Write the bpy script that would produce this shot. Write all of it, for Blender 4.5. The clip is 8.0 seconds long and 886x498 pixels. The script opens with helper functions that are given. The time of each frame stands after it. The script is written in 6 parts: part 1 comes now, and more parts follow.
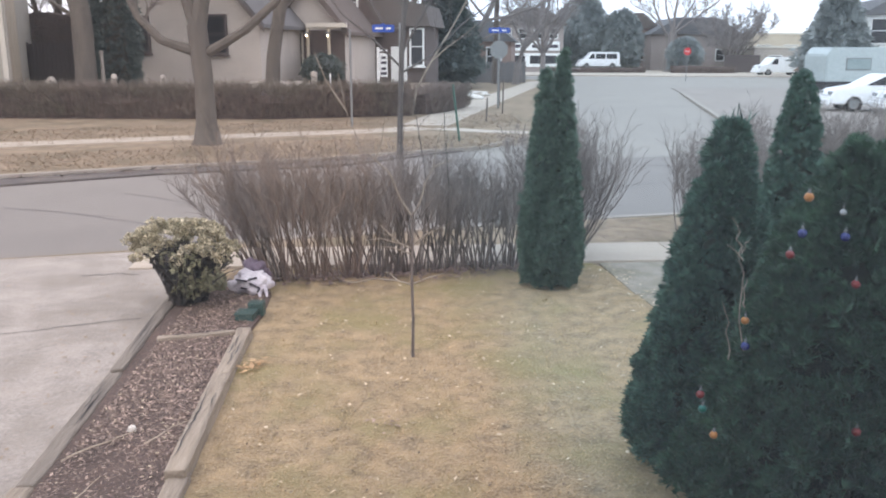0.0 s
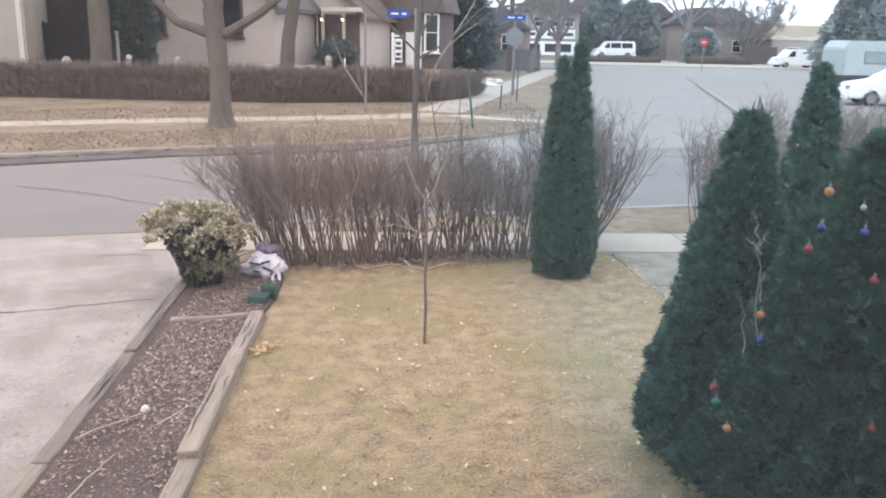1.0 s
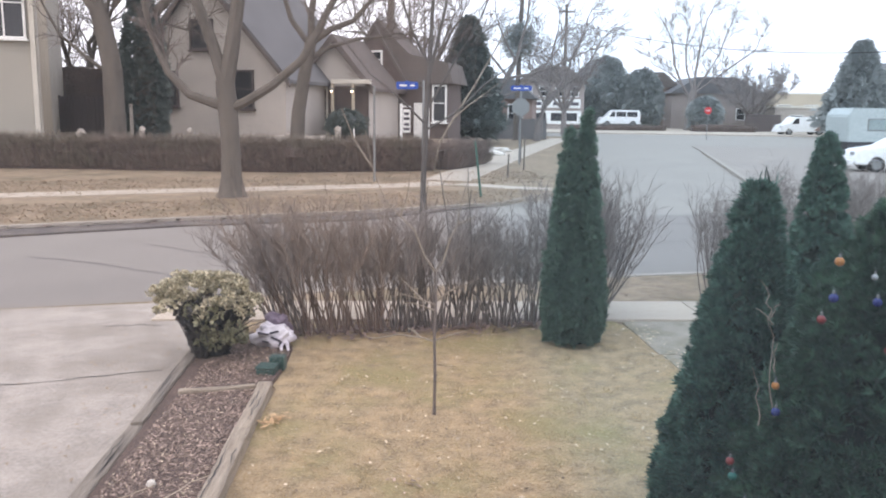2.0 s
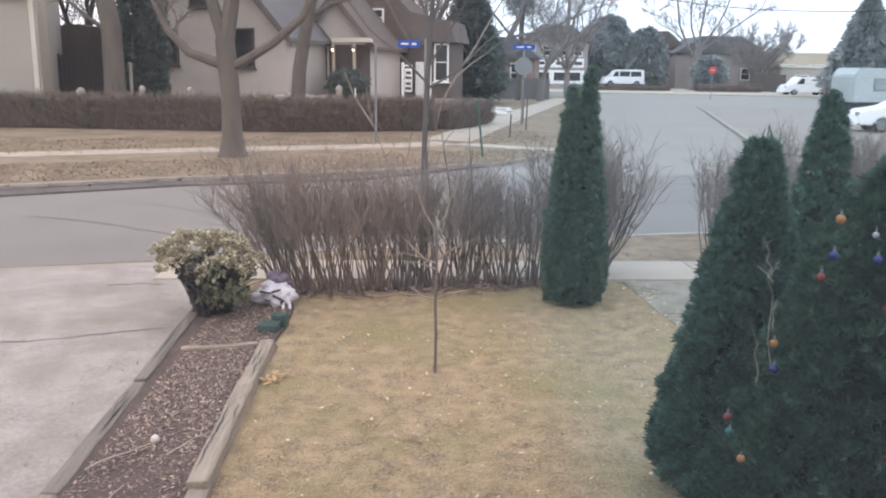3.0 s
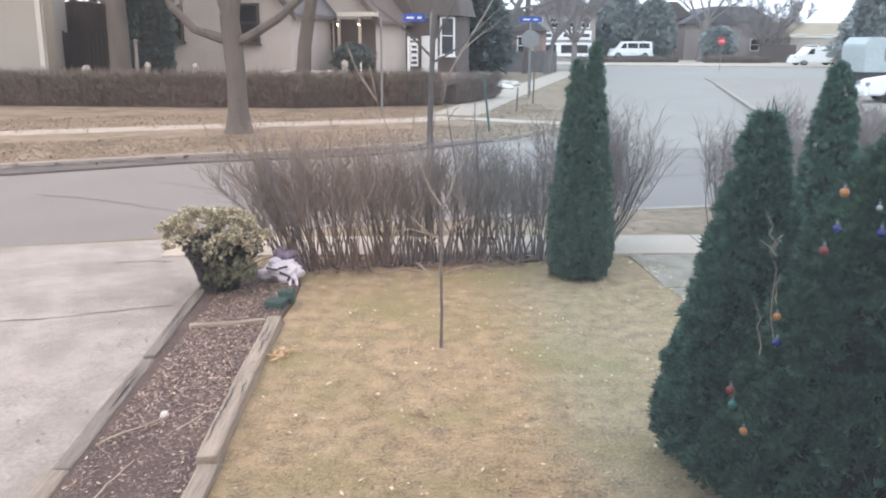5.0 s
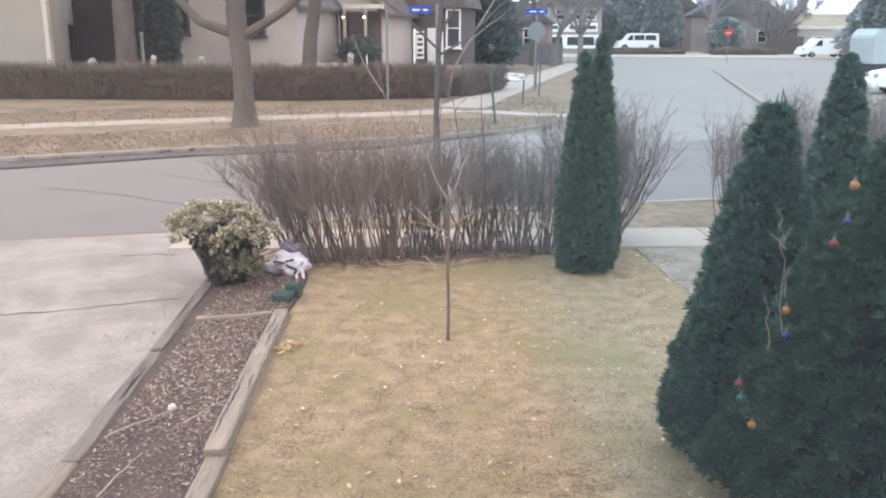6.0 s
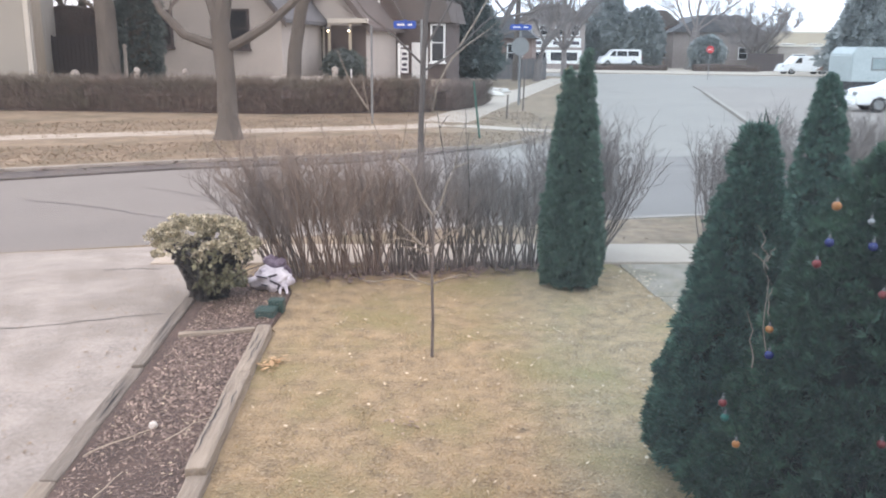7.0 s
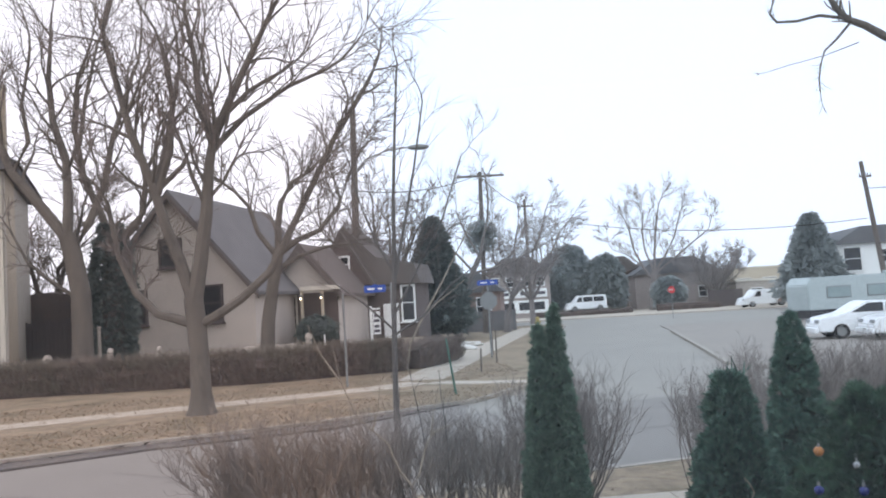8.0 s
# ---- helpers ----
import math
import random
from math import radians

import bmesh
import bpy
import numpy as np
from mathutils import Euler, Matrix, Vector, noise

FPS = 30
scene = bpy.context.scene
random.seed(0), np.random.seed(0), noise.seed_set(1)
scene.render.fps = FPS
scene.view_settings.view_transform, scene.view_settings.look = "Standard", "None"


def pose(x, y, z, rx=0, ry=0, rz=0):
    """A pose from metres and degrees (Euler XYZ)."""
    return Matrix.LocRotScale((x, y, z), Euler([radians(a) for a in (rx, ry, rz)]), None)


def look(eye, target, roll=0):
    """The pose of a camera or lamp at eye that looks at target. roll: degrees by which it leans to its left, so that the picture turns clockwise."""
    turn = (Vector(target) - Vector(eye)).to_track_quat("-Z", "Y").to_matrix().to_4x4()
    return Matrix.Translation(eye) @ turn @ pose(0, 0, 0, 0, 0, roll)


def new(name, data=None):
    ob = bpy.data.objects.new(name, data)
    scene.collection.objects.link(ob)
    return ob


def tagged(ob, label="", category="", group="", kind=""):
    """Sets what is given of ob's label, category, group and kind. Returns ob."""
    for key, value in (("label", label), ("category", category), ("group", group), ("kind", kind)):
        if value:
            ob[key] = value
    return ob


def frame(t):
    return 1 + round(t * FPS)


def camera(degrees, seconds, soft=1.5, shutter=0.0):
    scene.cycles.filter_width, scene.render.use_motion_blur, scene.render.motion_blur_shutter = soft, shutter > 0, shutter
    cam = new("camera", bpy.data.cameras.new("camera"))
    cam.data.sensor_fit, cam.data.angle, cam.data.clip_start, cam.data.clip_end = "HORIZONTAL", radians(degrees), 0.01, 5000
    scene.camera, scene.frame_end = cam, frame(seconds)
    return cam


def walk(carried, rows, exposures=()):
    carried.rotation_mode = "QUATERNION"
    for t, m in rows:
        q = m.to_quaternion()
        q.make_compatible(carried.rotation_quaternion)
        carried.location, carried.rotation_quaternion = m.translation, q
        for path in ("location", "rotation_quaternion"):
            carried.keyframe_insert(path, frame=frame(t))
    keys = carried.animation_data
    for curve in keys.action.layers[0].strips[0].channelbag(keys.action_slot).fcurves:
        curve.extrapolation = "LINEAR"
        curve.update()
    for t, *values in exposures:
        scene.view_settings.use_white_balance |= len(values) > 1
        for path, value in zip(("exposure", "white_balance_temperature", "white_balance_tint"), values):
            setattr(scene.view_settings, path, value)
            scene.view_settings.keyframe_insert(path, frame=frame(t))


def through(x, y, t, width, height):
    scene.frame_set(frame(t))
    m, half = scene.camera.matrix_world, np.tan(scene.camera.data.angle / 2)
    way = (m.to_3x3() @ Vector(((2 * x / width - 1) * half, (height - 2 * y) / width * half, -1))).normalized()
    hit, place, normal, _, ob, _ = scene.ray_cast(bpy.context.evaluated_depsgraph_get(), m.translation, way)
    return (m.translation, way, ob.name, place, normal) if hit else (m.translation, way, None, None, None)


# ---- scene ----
cam = camera(55.4, 8.0, soft=1.9)
PATH = [
    (0, (0.023, 0.001, 2.193), (0.059, 1.948, 1.738), 0.1),
    (0.5, (0.02, 0.004, 2.195), (0.05, 1.945, 1.715), 0.7),
    (1, (-0.003, 0.004, 2.193), (0.009, 1.944, 1.708), 1.1),
    (1.5, (0.0, 0.006, 2.201), (0.0, 1.942, 1.7), 0.7),
    (1.8, (-0.004, 0.03, 2.24), (0.005, 1.988, 1.831), 0.6),
    (2, (-0.009, 0.007, 2.212), (-0.019, 1.98, 1.882), 0.7),
    (2.2, (-0.002, 0.003, 2.202), (-0.012, 1.97, 1.844), 0.8),
    (3.5, (-0.003, 0.007, 2.194), (-0.028, 1.956, 1.743), 0.7),
    (4, (0.009, 0.004, 2.207), (-0.037, 1.94, 1.705), 0.7),
    (4.2, (0.02, -0.003, 2.206), (-0.011, 1.939, 1.729), 0.3),
    (5.3, (0.014, -0.006, 2.206), (-0.018, 1.936, 1.726), 0.2),
    (5.5, (0.007, -0.004, 2.203), (-0.026, 1.937, 1.724), 0.2),
    (6, (0.01, 0.002, 2.206), (-0.035, 1.939, 1.71), 0.1),
    (6.5, (0.012, 0.003, 2.198), (-0.014, 1.94, 1.7), 0.3),
    (7, (0.002, 0.014, 2.225), (-0.004, 1.959, 1.76), 0.6),
    (7.3, (-0.016, 0.001, 2.256), (-0.057, 1.959, 1.85), -0.3),
    (7.5, (0.025, 0.012, 2.28), (-0.022, 1.999, 2.057), -1.6),
    (7.6, (0.031, 0.017, 2.294), (0.007, 2.007, 2.085), -1.7),
    (7.7, (0.032, 0.019, 2.301), (0.032, 2.01, 2.116), -1.7),
    (7.8, (0.031, 0.020, 2.300), (0.049, 2.017, 2.204), -2.2),
    (7.9, (0.030, 0.021, 2.298), (0.070, 2.020, 2.338), -2.8),
    (8, (0.028, 0.021, 2.296), (0.093, 2.016, 2.424), -3.5),
]
EXPOSURES = [(0, 0.51), (1, 0.68), (1.6, 0.68), (2, 0.55), (2.2, 0.51), (3.5, 0.41), (4, 0.61), (5.5, 0.69), (6.8, 0.69), (7.4, 0.48), (8, 0.15)]
walk(cam, [(t, look(eye, target, roll)) for t, eye, target, roll in PATH], EXPOSURES)

# ---- world, sun, light ----
world = bpy.data.worlds.new("world")
scene.world = world
world.use_nodes = True
wn, wl = world.node_tree.nodes, world.node_tree.links
sky = wn.new("ShaderNodeTexSky")
sky.sky_type = "NISHITA"
sky.sun_disc = False
sky.sun_elevation, sky.sun_rotation = radians(40), radians(-150)
sky.air_density, sky.dust_density, sky.ozone_density = 1.0, 6.0, 1.0
cloud = wn.new("ShaderNodeMix")
cloud.data_type = "RGBA"
cloud.inputs[0].default_value = 0.85
cloud.inputs[7].default_value = (13.5, 13.9, 15.7, 1)
wl.new(sky.outputs[0], cloud.inputs[6])
wl.new(cloud.outputs[2], wn["Background"].inputs[0])
wn["Background"].inputs[1].default_value = 0.1

sun = new("sun", bpy.data.lights.new("sun", "SUN"))
sun.data.energy, sun.data.angle, sun.data.color = 0.45, radians(30), (1.0, 0.95, 0.88)
sun.matrix_world = look((-8, -12, 18), (0, 4, 0))


# ---- materials ----
def mat(name, base, second=None, scale=4.0, fine=60.0, rough=0.85, bump=0.3, metal=0.0, third=None, dist=0.01, per="", spread=0.25, stretch=(1, 1, 1), patch=None):
    """A surface with stains at a large scale, grain at a small one, and relief. per: 'object' or 'island' varies the brightness piece by piece."""
    m = bpy.data.materials.new(name)
    m.use_nodes = True
    n, l = m.node_tree.nodes, m.node_tree.links
    b = n["Principled BSDF"]
    b.inputs["Roughness"].default_value, b.inputs["Metallic"].default_value = rough, metal
    second = second or tuple(c * 0.7 for c in base)
    third = third or tuple(min(1, c * 1.25) for c in base)
    tc = n.new("ShaderNodeTexCoord")
    mp = n.new("ShaderNodeMapping")
    mp.inputs["Scale"].default_value = stretch
    l.new(tc.outputs["Object"], mp.inputs[0])
    big, small = n.new("ShaderNodeTexNoise"), n.new("ShaderNodeTexNoise")
    for t, sc, det in ((big, scale, 6), (small, fine, 4)):
        t.inputs["Scale"].default_value, t.inputs["Detail"].default_value = sc, det
        l.new(mp.outputs[0], t.inputs["Vector"])
    r1, r2 = n.new("ShaderNodeValToRGB"), n.new("ShaderNodeValToRGB")
    for r in (r1, r2):
        r.color_ramp.elements[0].position, r.color_ramp.elements[1].position = 0.36, 0.66
    l.new(big.outputs[0], r1.inputs[0])
    l.new(small.outputs[0], r2.inputs[0])
    a, c = n.new("ShaderNodeMix"), n.new("ShaderNodeMix")
    a.data_type = c.data_type = "RGBA"
    a.inputs[6].default_value, a.inputs[7].default_value = (*base, 1), (*second, 1)
    l.new(r1.outputs[0], a.inputs[0])
    half = n.new("ShaderNodeMath")
    half.operation = "MULTIPLY"
    half.inputs[1].default_value = 0.55
    l.new(r2.outputs[0], half.inputs[0])
    l.new(half.outputs[0], c.inputs[0])
    l.new(a.outputs[2], c.inputs[6])
    c.inputs[7].default_value = (*third, 1)
    out = c.outputs[2]
    if patch:
        pn, pr, pm = n.new("ShaderNodeTexNoise"), n.new("ShaderNodeValToRGB"), n.new("ShaderNodeMix")
        pn.inputs["Scale"].default_value, pn.inputs["Detail"].default_value = patch[1], 7
        pn.inputs["Roughness"].default_value = 0.65
        l.new(mp.outputs[0], pn.inputs["Vector"])
        pr.color_ramp.elements[0].position, pr.color_ramp.elements[1].position = 0.47, 0.64
        l.new(pn.outputs[0], pr.inputs[0])
        pm.data_type = "RGBA"
        pm.inputs[7].default_value = (*patch[0], 1)
        l.new(pr.outputs[0], pm.inputs[0])
        l.new(out, pm.inputs[6])
        out = pm.outputs[2]
    if per:
        src = n.new("ShaderNodeObjectInfo").outputs["Random"] if per == "object" else n.new("ShaderNodeNewGeometry").outputs["Random Per Island"]
        rng = n.new("ShaderNodeMapRange")
        rng.inputs[3].default_value, rng.inputs[4].default_value = 1 - spread, 1 + spread
        l.new(src, rng.inputs[0])
        hs = n.new("ShaderNodeHueSaturation")
        l.new(rng.outputs[0], hs.inputs["Value"])
        l.new(out, hs.inputs["Color"])
        out = hs.outputs[0]
    l.new(out, b.inputs["Base Color"])
    if bump:
        bp = n.new("ShaderNodeBump")
        bp.inputs["Strength"].default_value, bp.inputs["Distance"].default_value = bump, dist
        l.new(small.outputs[0], bp.inputs["Height"])
        l.new(bp.outputs[0], b.inputs["Normal"])
    return m


def leaf_mat(name, base, second, spread=0.45, through=0.25, scale=5.0, patch=None):
    """Foliage: colour varies leaf by leaf and in drifts; a little light passes through."""
    m = mat(name, base, second, scale=scale, fine=40, rough=0.6, bump=0, per="island", spread=spread, patch=patch)
    n, l = m.node_tree.nodes, m.node_tree.links
    tr, mx = n.new("ShaderNodeBsdfTranslucent"), n.new("ShaderNodeMixShader")
    tr.inputs[0].default_value = (*[c * 1.3 for c in base], 1)
    mx.inputs[0].default_value = through
    l.new(n["Principled BSDF"].outputs[0], mx.inputs[1])
    l.new(tr.outputs[0], mx.inputs[2])
    l.new(mx.outputs[0], n["Material Output"].inputs[0])
    return m


M = dict(
    lawn=mat("dead_lawn", (0.39, 0.284, 0.164), (0.18, 0.134, 0.082), 7.0, 44, 0.95, 1.0, third=(0.50, 0.402, 0.262), dist=0.012, patch=((0.285, 0.24, 0.118), 1.0)),
    blade=leaf_mat("dry_grass_blade", (0.45, 0.336, 0.195), (0.27, 0.203, 0.122), 0.5, 0.3, 7.0, ((0.34, 0.285, 0.14), 0.9)),
    verge=mat("winter_verge", (0.268, 0.205, 0.145), (0.16, 0.12, 0.085), 1.6, 5, 0.95, 1.0, third=(0.43, 0.335, 0.225), dist=0.05, patch=((0.165, 0.135, 0.085), 0.7)),
    earth=mat("far_ground", (0.20, 0.165, 0.11), (0.15, 0.13, 0.09), 0.2, 4, 0.95, 0.3),
    asphalt=mat("worn_asphalt", (0.22, 0.201, 0.185), (0.178, 0.163, 0.151), 0.35, 45, 0.9, 0.4, third=(0.30, 0.274, 0.25), patch=((0.25, 0.229, 0.208), 0.16)),
    pale_road=mat("bleached_asphalt", (0.285, 0.265, 0.236), (0.245, 0.228, 0.204), 0.5, 45, 0.9, 0.3, third=(0.34, 0.318, 0.284), patch=((0.31, 0.288, 0.255), 0.2)),
    lot=mat("pale_asphalt", (0.28, 0.25, 0.22), (0.235, 0.21, 0.187), 0.4, 40, 0.9, 0.3),
    faint=mat("faint_crack", (0.155, 0.142, 0.137), None, 5, 60, 0.9, 0.2),
    tar=mat("tar_seam", (0.075, 0.07, 0.07), None, 5, 60, 0.8, 0.2),
    concrete=mat("driveway_concrete", (0.37, 0.33, 0.295), (0.255, 0.23, 0.207), 3.5, 34, 0.9, 1.0, third=(0.49, 0.445, 0.40), dist=0.012, patch=((0.275, 0.243, 0.21), 0.9)),
    path=mat("dirty_path_concrete", (0.335, 0.295, 0.24), (0.20, 0.185, 0.15), 3.0, 40, 0.95, 0.6, third=(0.36, 0.33, 0.28), patch=((0.225, 0.20, 0.145), 1.6)),
    # damp debris colour, darkened further for the shadow on the kerb face
    gutter=mat("damp_gutter_kerb_shade", (0.115, 0.10, 0.096), (0.075, 0.067, 0.065), 1.6, 20, 0.9, 0.6, patch=((0.16, 0.135, 0.115), 1.2)),
    walk=mat("walk_concrete", (0.48, 0.41, 0.335), (0.385, 0.33, 0.27), 1.0, 60, 0.9, 0.3, third=(0.52, 0.47, 0.40)),
    kerb=mat("kerb_concrete", (0.35, 0.315, 0.275), (0.25, 0.225, 0.195), 1.5, 40, 0.9, 0.3),
    mulch=mat("mulch_soil", (0.12, 0.086, 0.076), (0.065, 0.05, 0.046), 3, 50, 0.95, 1.0, third=(0.19, 0.13, 0.10), dist=0.02),
    chip=leaf_mat("wood_chips", (0.225, 0.162, 0.138), (0.125, 0.09, 0.079), 0.42, 0.0),
    pale_stick=mat("dry_stick", (0.50, 0.42, 0.33), (0.38, 0.31, 0.24), 8, 40, 0.9, 0.3),
    litter=leaf_mat("leaf_fragments", (0.40, 0.30, 0.245), (0.22, 0.16, 0.13), 0.5, 0.1),
    litter_dark=leaf_mat("dark_leaf_crumbs", (0.13, 0.095, 0.068), (0.08, 0.06, 0.045), 0.5, 0.0),
    timber=mat("weathered_timber", (0.365, 0.305, 0.238), (0.165, 0.136, 0.108), 7, 45, 0.9, 1.0, third=(0.45, 0.39, 0.32), dist=0.014, stretch=(1, 0.10, 1), patch=((0.20, 0.175, 0.145), 2.2)),
    timber_dark=mat("damp_timber", (0.21, 0.182, 0.155), (0.12, 0.102, 0.088), 7, 45, 0.9, 1.0, third=(0.30, 0.262, 0.22), dist=0.014, stretch=(1, 0.10, 1), patch=((0.14, 0.12, 0.10), 2.2)),
    bark=mat("grey_bark", (0.125, 0.109, 0.093), (0.08, 0.07, 0.061), 3, 22, 0.95, 1.0, third=(0.19, 0.162, 0.142), dist=0.03, stretch=(1, 1, 0.25)),
    # bark and twigs of distant trees: haze painted in as a paler colour
    bark_haze=mat("hazed_grey_bark", (0.225, 0.20, 0.19), (0.165, 0.145, 0.138), 1.0, 8, 0.95, 0.5),
    bark_half_haze=mat("half_hazed_bark", (0.205, 0.185, 0.175), (0.15, 0.135, 0.13), 1.0, 8, 0.95, 0.5),
    twig_haze=mat("hazed_bare_twigs", (0.26, 0.235, 0.228), (0.20, 0.18, 0.175), 0.5, 6, 0.9, 0.0),
    twig=mat("bare_twigs", (0.17, 0.14, 0.128), (0.115, 0.095, 0.088), 1.0, 30, 0.9, 0.0),
    stem=mat("shrub_stems", (0.165, 0.14, 0.13), (0.10, 0.088, 0.084), 2.0, 25, 0.9, 0.0),
    fine_stem=mat("fine_grey_twigs", (0.25, 0.22, 0.205), (0.17, 0.15, 0.14), 2.0, 25, 0.9, 0.0),
    fine_red=mat("fine_reddish_twigs", (0.265, 0.215, 0.18), (0.18, 0.145, 0.122), 2.0, 25, 0.9, 0.0),
    stem_red=mat("reddish_shrub_stems", (0.205, 0.15, 0.122), (0.13, 0.097, 0.083), 2.0, 25, 0.9, 0.0),
    pale=mat("sapling_bark", (0.30, 0.26, 0.21), (0.19, 0.155, 0.125), 6, 40, 0.85, 0.3),
    young=mat("young_tree_bark", (0.11, 0.10, 0.095), (0.075, 0.068, 0.065), 6, 40, 0.9, 0.4),
    cedar=leaf_mat("cedar_sprays", (0.082, 0.150, 0.112), (0.019, 0.05, 0.043), 0.7, 0.15, 13.0),
    cedar_light=leaf_mat("greyish_cedar_sprays", (0.115, 0.175, 0.128), (0.04, 0.072, 0.06), 0.6, 0.2, 12.0),
    spruce=leaf_mat("light_evergreen_sprays", (0.056, 0.110, 0.066), (0.013, 0.037, 0.031), 0.65, 0.15, 11.0),
    # core shells behind the leaves: shade inside a crown put into the colour
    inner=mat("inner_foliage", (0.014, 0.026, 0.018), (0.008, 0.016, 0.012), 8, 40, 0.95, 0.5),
    inner_mid=mat("mid_shade_core", (0.09, 0.102, 0.10), (0.065, 0.075, 0.073), 1.0, 4, 0.95, 0.3),
    # distant crown cores: inner shade, lightened by painted haze
    inner_haze=mat("hazed_shade_core", (0.215, 0.235, 0.235), (0.175, 0.19, 0.19), 1.0, 4, 0.95, 0.3),
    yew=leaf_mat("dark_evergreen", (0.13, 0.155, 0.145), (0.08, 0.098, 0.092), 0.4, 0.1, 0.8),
    # distant conifer leaves, paled to carry the haze in their colour
    conifer=leaf_mat("hazed_conifer", (0.29, 0.315, 0.312), (0.23, 0.25, 0.25), 0.22, 0.1, 0.8),
    euonymus=leaf_mat("variegated_leaves", (0.52, 0.47, 0.35), (0.17, 0.168, 0.105), 0.65, 0.15, 12.0),
    euonymus_mid=leaf_mat("green_edged_leaves", (0.30, 0.29, 0.19), (0.13, 0.135, 0.085), 0.5, 0.15),
    # leaves below the cap: its shade painted as dark purple
    euonymus_shade=leaf_mat("shade_purple_leaves", (0.07, 0.062, 0.062), (0.042, 0.036, 0.04), 0.4, 0.0),
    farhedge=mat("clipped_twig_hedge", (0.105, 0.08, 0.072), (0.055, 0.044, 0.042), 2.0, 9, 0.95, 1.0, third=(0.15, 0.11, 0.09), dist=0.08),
    hedge_twig=leaf_mat("hedge_twigs", (0.21, 0.162, 0.14), (0.105, 0.082, 0.072), 0.5, 0.0, 0.8, ((0.16, 0.14, 0.11), 0.22)),
    stucco=mat("beige_stucco", (0.465, 0.435, 0.40), (0.375, 0.348, 0.322), 0.7, 14, 0.95, 0.4),
    siding=mat("olive_siding", (0.37, 0.35, 0.305), (0.32, 0.30, 0.262), 0.6, 30, 0.7, 0.1),
    trim=mat("cream_trim", (0.60, 0.57, 0.50), (0.52, 0.49, 0.43), 1.0, 30, 0.6, 0.1),
    white=mat("white_paint", (0.78, 0.78, 0.76), (0.68, 0.68, 0.66), 1.0, 20, 0.5, 0.05),
    roof=mat("grey_shingles", (0.15, 0.148, 0.152), (0.11, 0.108, 0.112), 1.0, 14, 0.95, 0.6, dist=0.03),
    roof_brown=mat("brown_shingles", (0.14, 0.118, 0.108), (0.10, 0.086, 0.08), 1.0, 14, 0.95, 0.6, dist=0.03),
    brick=mat("brown_brick", (0.125, 0.098, 0.09), (0.09, 0.072, 0.066), 1.0, 12, 0.9, 0.4),
    # brown brick of distant buildings, paled by haze put into the colour
    brick_haze=mat("hazed_brown_brick", (0.33, 0.285, 0.27), (0.26, 0.225, 0.21), 0.6, 8, 0.9, 0.3),
    brick_red=mat("red_brick", (0.30, 0.218, 0.19), (0.235, 0.17, 0.148), 0.6, 8, 0.9, 0.3),
    fence=mat("dark_fence", (0.10, 0.082, 0.08), (0.07, 0.058, 0.056), 1.0, 15, 0.9, 0.4),
    grey_board=mat("weathered_grey_boards", (0.17, 0.165, 0.165), (0.12, 0.118, 0.12), 1.0, 15, 0.9, 0.4),
    beige=mat("beige_block", (0.48, 0.42, 0.33), (0.40, 0.35, 0.28), 0.3, 6, 0.9, 0.2),
    metal=mat("galvanised_steel", (0.25, 0.255, 0.255), (0.20, 0.205, 0.205), 4, 40, 0.55, 0.1, metal=0.4),
    wood_pole=mat("utility_pole_wood", (0.15, 0.125, 0.11), (0.10, 0.085, 0.075), 2, 20, 0.95, 0.5, stretch=(1, 1, 0.1)),
    blue=mat("blue_sign", (0.022, 0.075, 0.38), (0.02, 0.065, 0.32), 3, 20, 0.45, 0.0),
    red=mat("red_sign", (0.52, 0.03, 0.035), (0.45, 0.03, 0.03), 3, 20, 0.45, 0.0),
    car_white=mat("white_car_paint", (0.80, 0.81, 0.82), (0.74, 0.75, 0.76), 0.6, 8, 0.25, 0.0),
    rv=mat("pale_trailer_panel", (0.42, 0.47, 0.47), (0.37, 0.42, 0.42), 0.6, 8, 0.4, 0.0),
    rv_dark=mat("grey_green_trailer_panel", (0.27, 0.33, 0.33), (0.22, 0.28, 0.28), 0.6, 8, 0.4, 0.0),
    rubber=mat("tyre_rubber", (0.02, 0.02, 0.021), None, 5, 30, 0.85, 0.1),
    plastic_bag=mat("white_plastic_bag", (0.72, 0.69, 0.73), (0.50, 0.46, 0.53), 9, 40, 0.45, 0.4, dist=0.02),
    purple=mat("purple_plastic_bag", (0.13, 0.095, 0.14), (0.27, 0.22, 0.28), 14, 40, 0.5, 0.4, dist=0.02),
    glassy=mat("smoky_bauble", (0.30, 0.31, 0.32), None, 10, 40, 0.2, 0.0),
    print=mat("dark_print", (0.07, 0.06, 0.08), None, 5, 20, 0.6, 0.0),
    green_box=mat("dark_green_plastic", (0.038, 0.075, 0.068), (0.028, 0.055, 0.05), 6, 40, 0.5, 0.2),
    stone=mat("pale_stone", (0.72, 0.69, 0.64), (0.55, 0.52, 0.48), 20, 80, 0.8, 0.4),
    garden_stone=mat("garden_stone", (0.40, 0.36, 0.32), (0.30, 0.27, 0.24), 3, 20, 0.9, 0.5),
    leaf=leaf_mat("fallen_leaves", (0.52, 0.33, 0.17), (0.62, 0.48, 0.30), 0.4, 0.1),
    pale_leaf=leaf_mat("pale_dry_leaves", (0.62, 0.52, 0.38), (0.50, 0.40, 0.27), 0.4, 0.1),
    leaf_brown=leaf_mat("brown_dry_leaves", (0.305, 0.238, 0.172), (0.25, 0.19, 0.137), 0.25, 0.5),
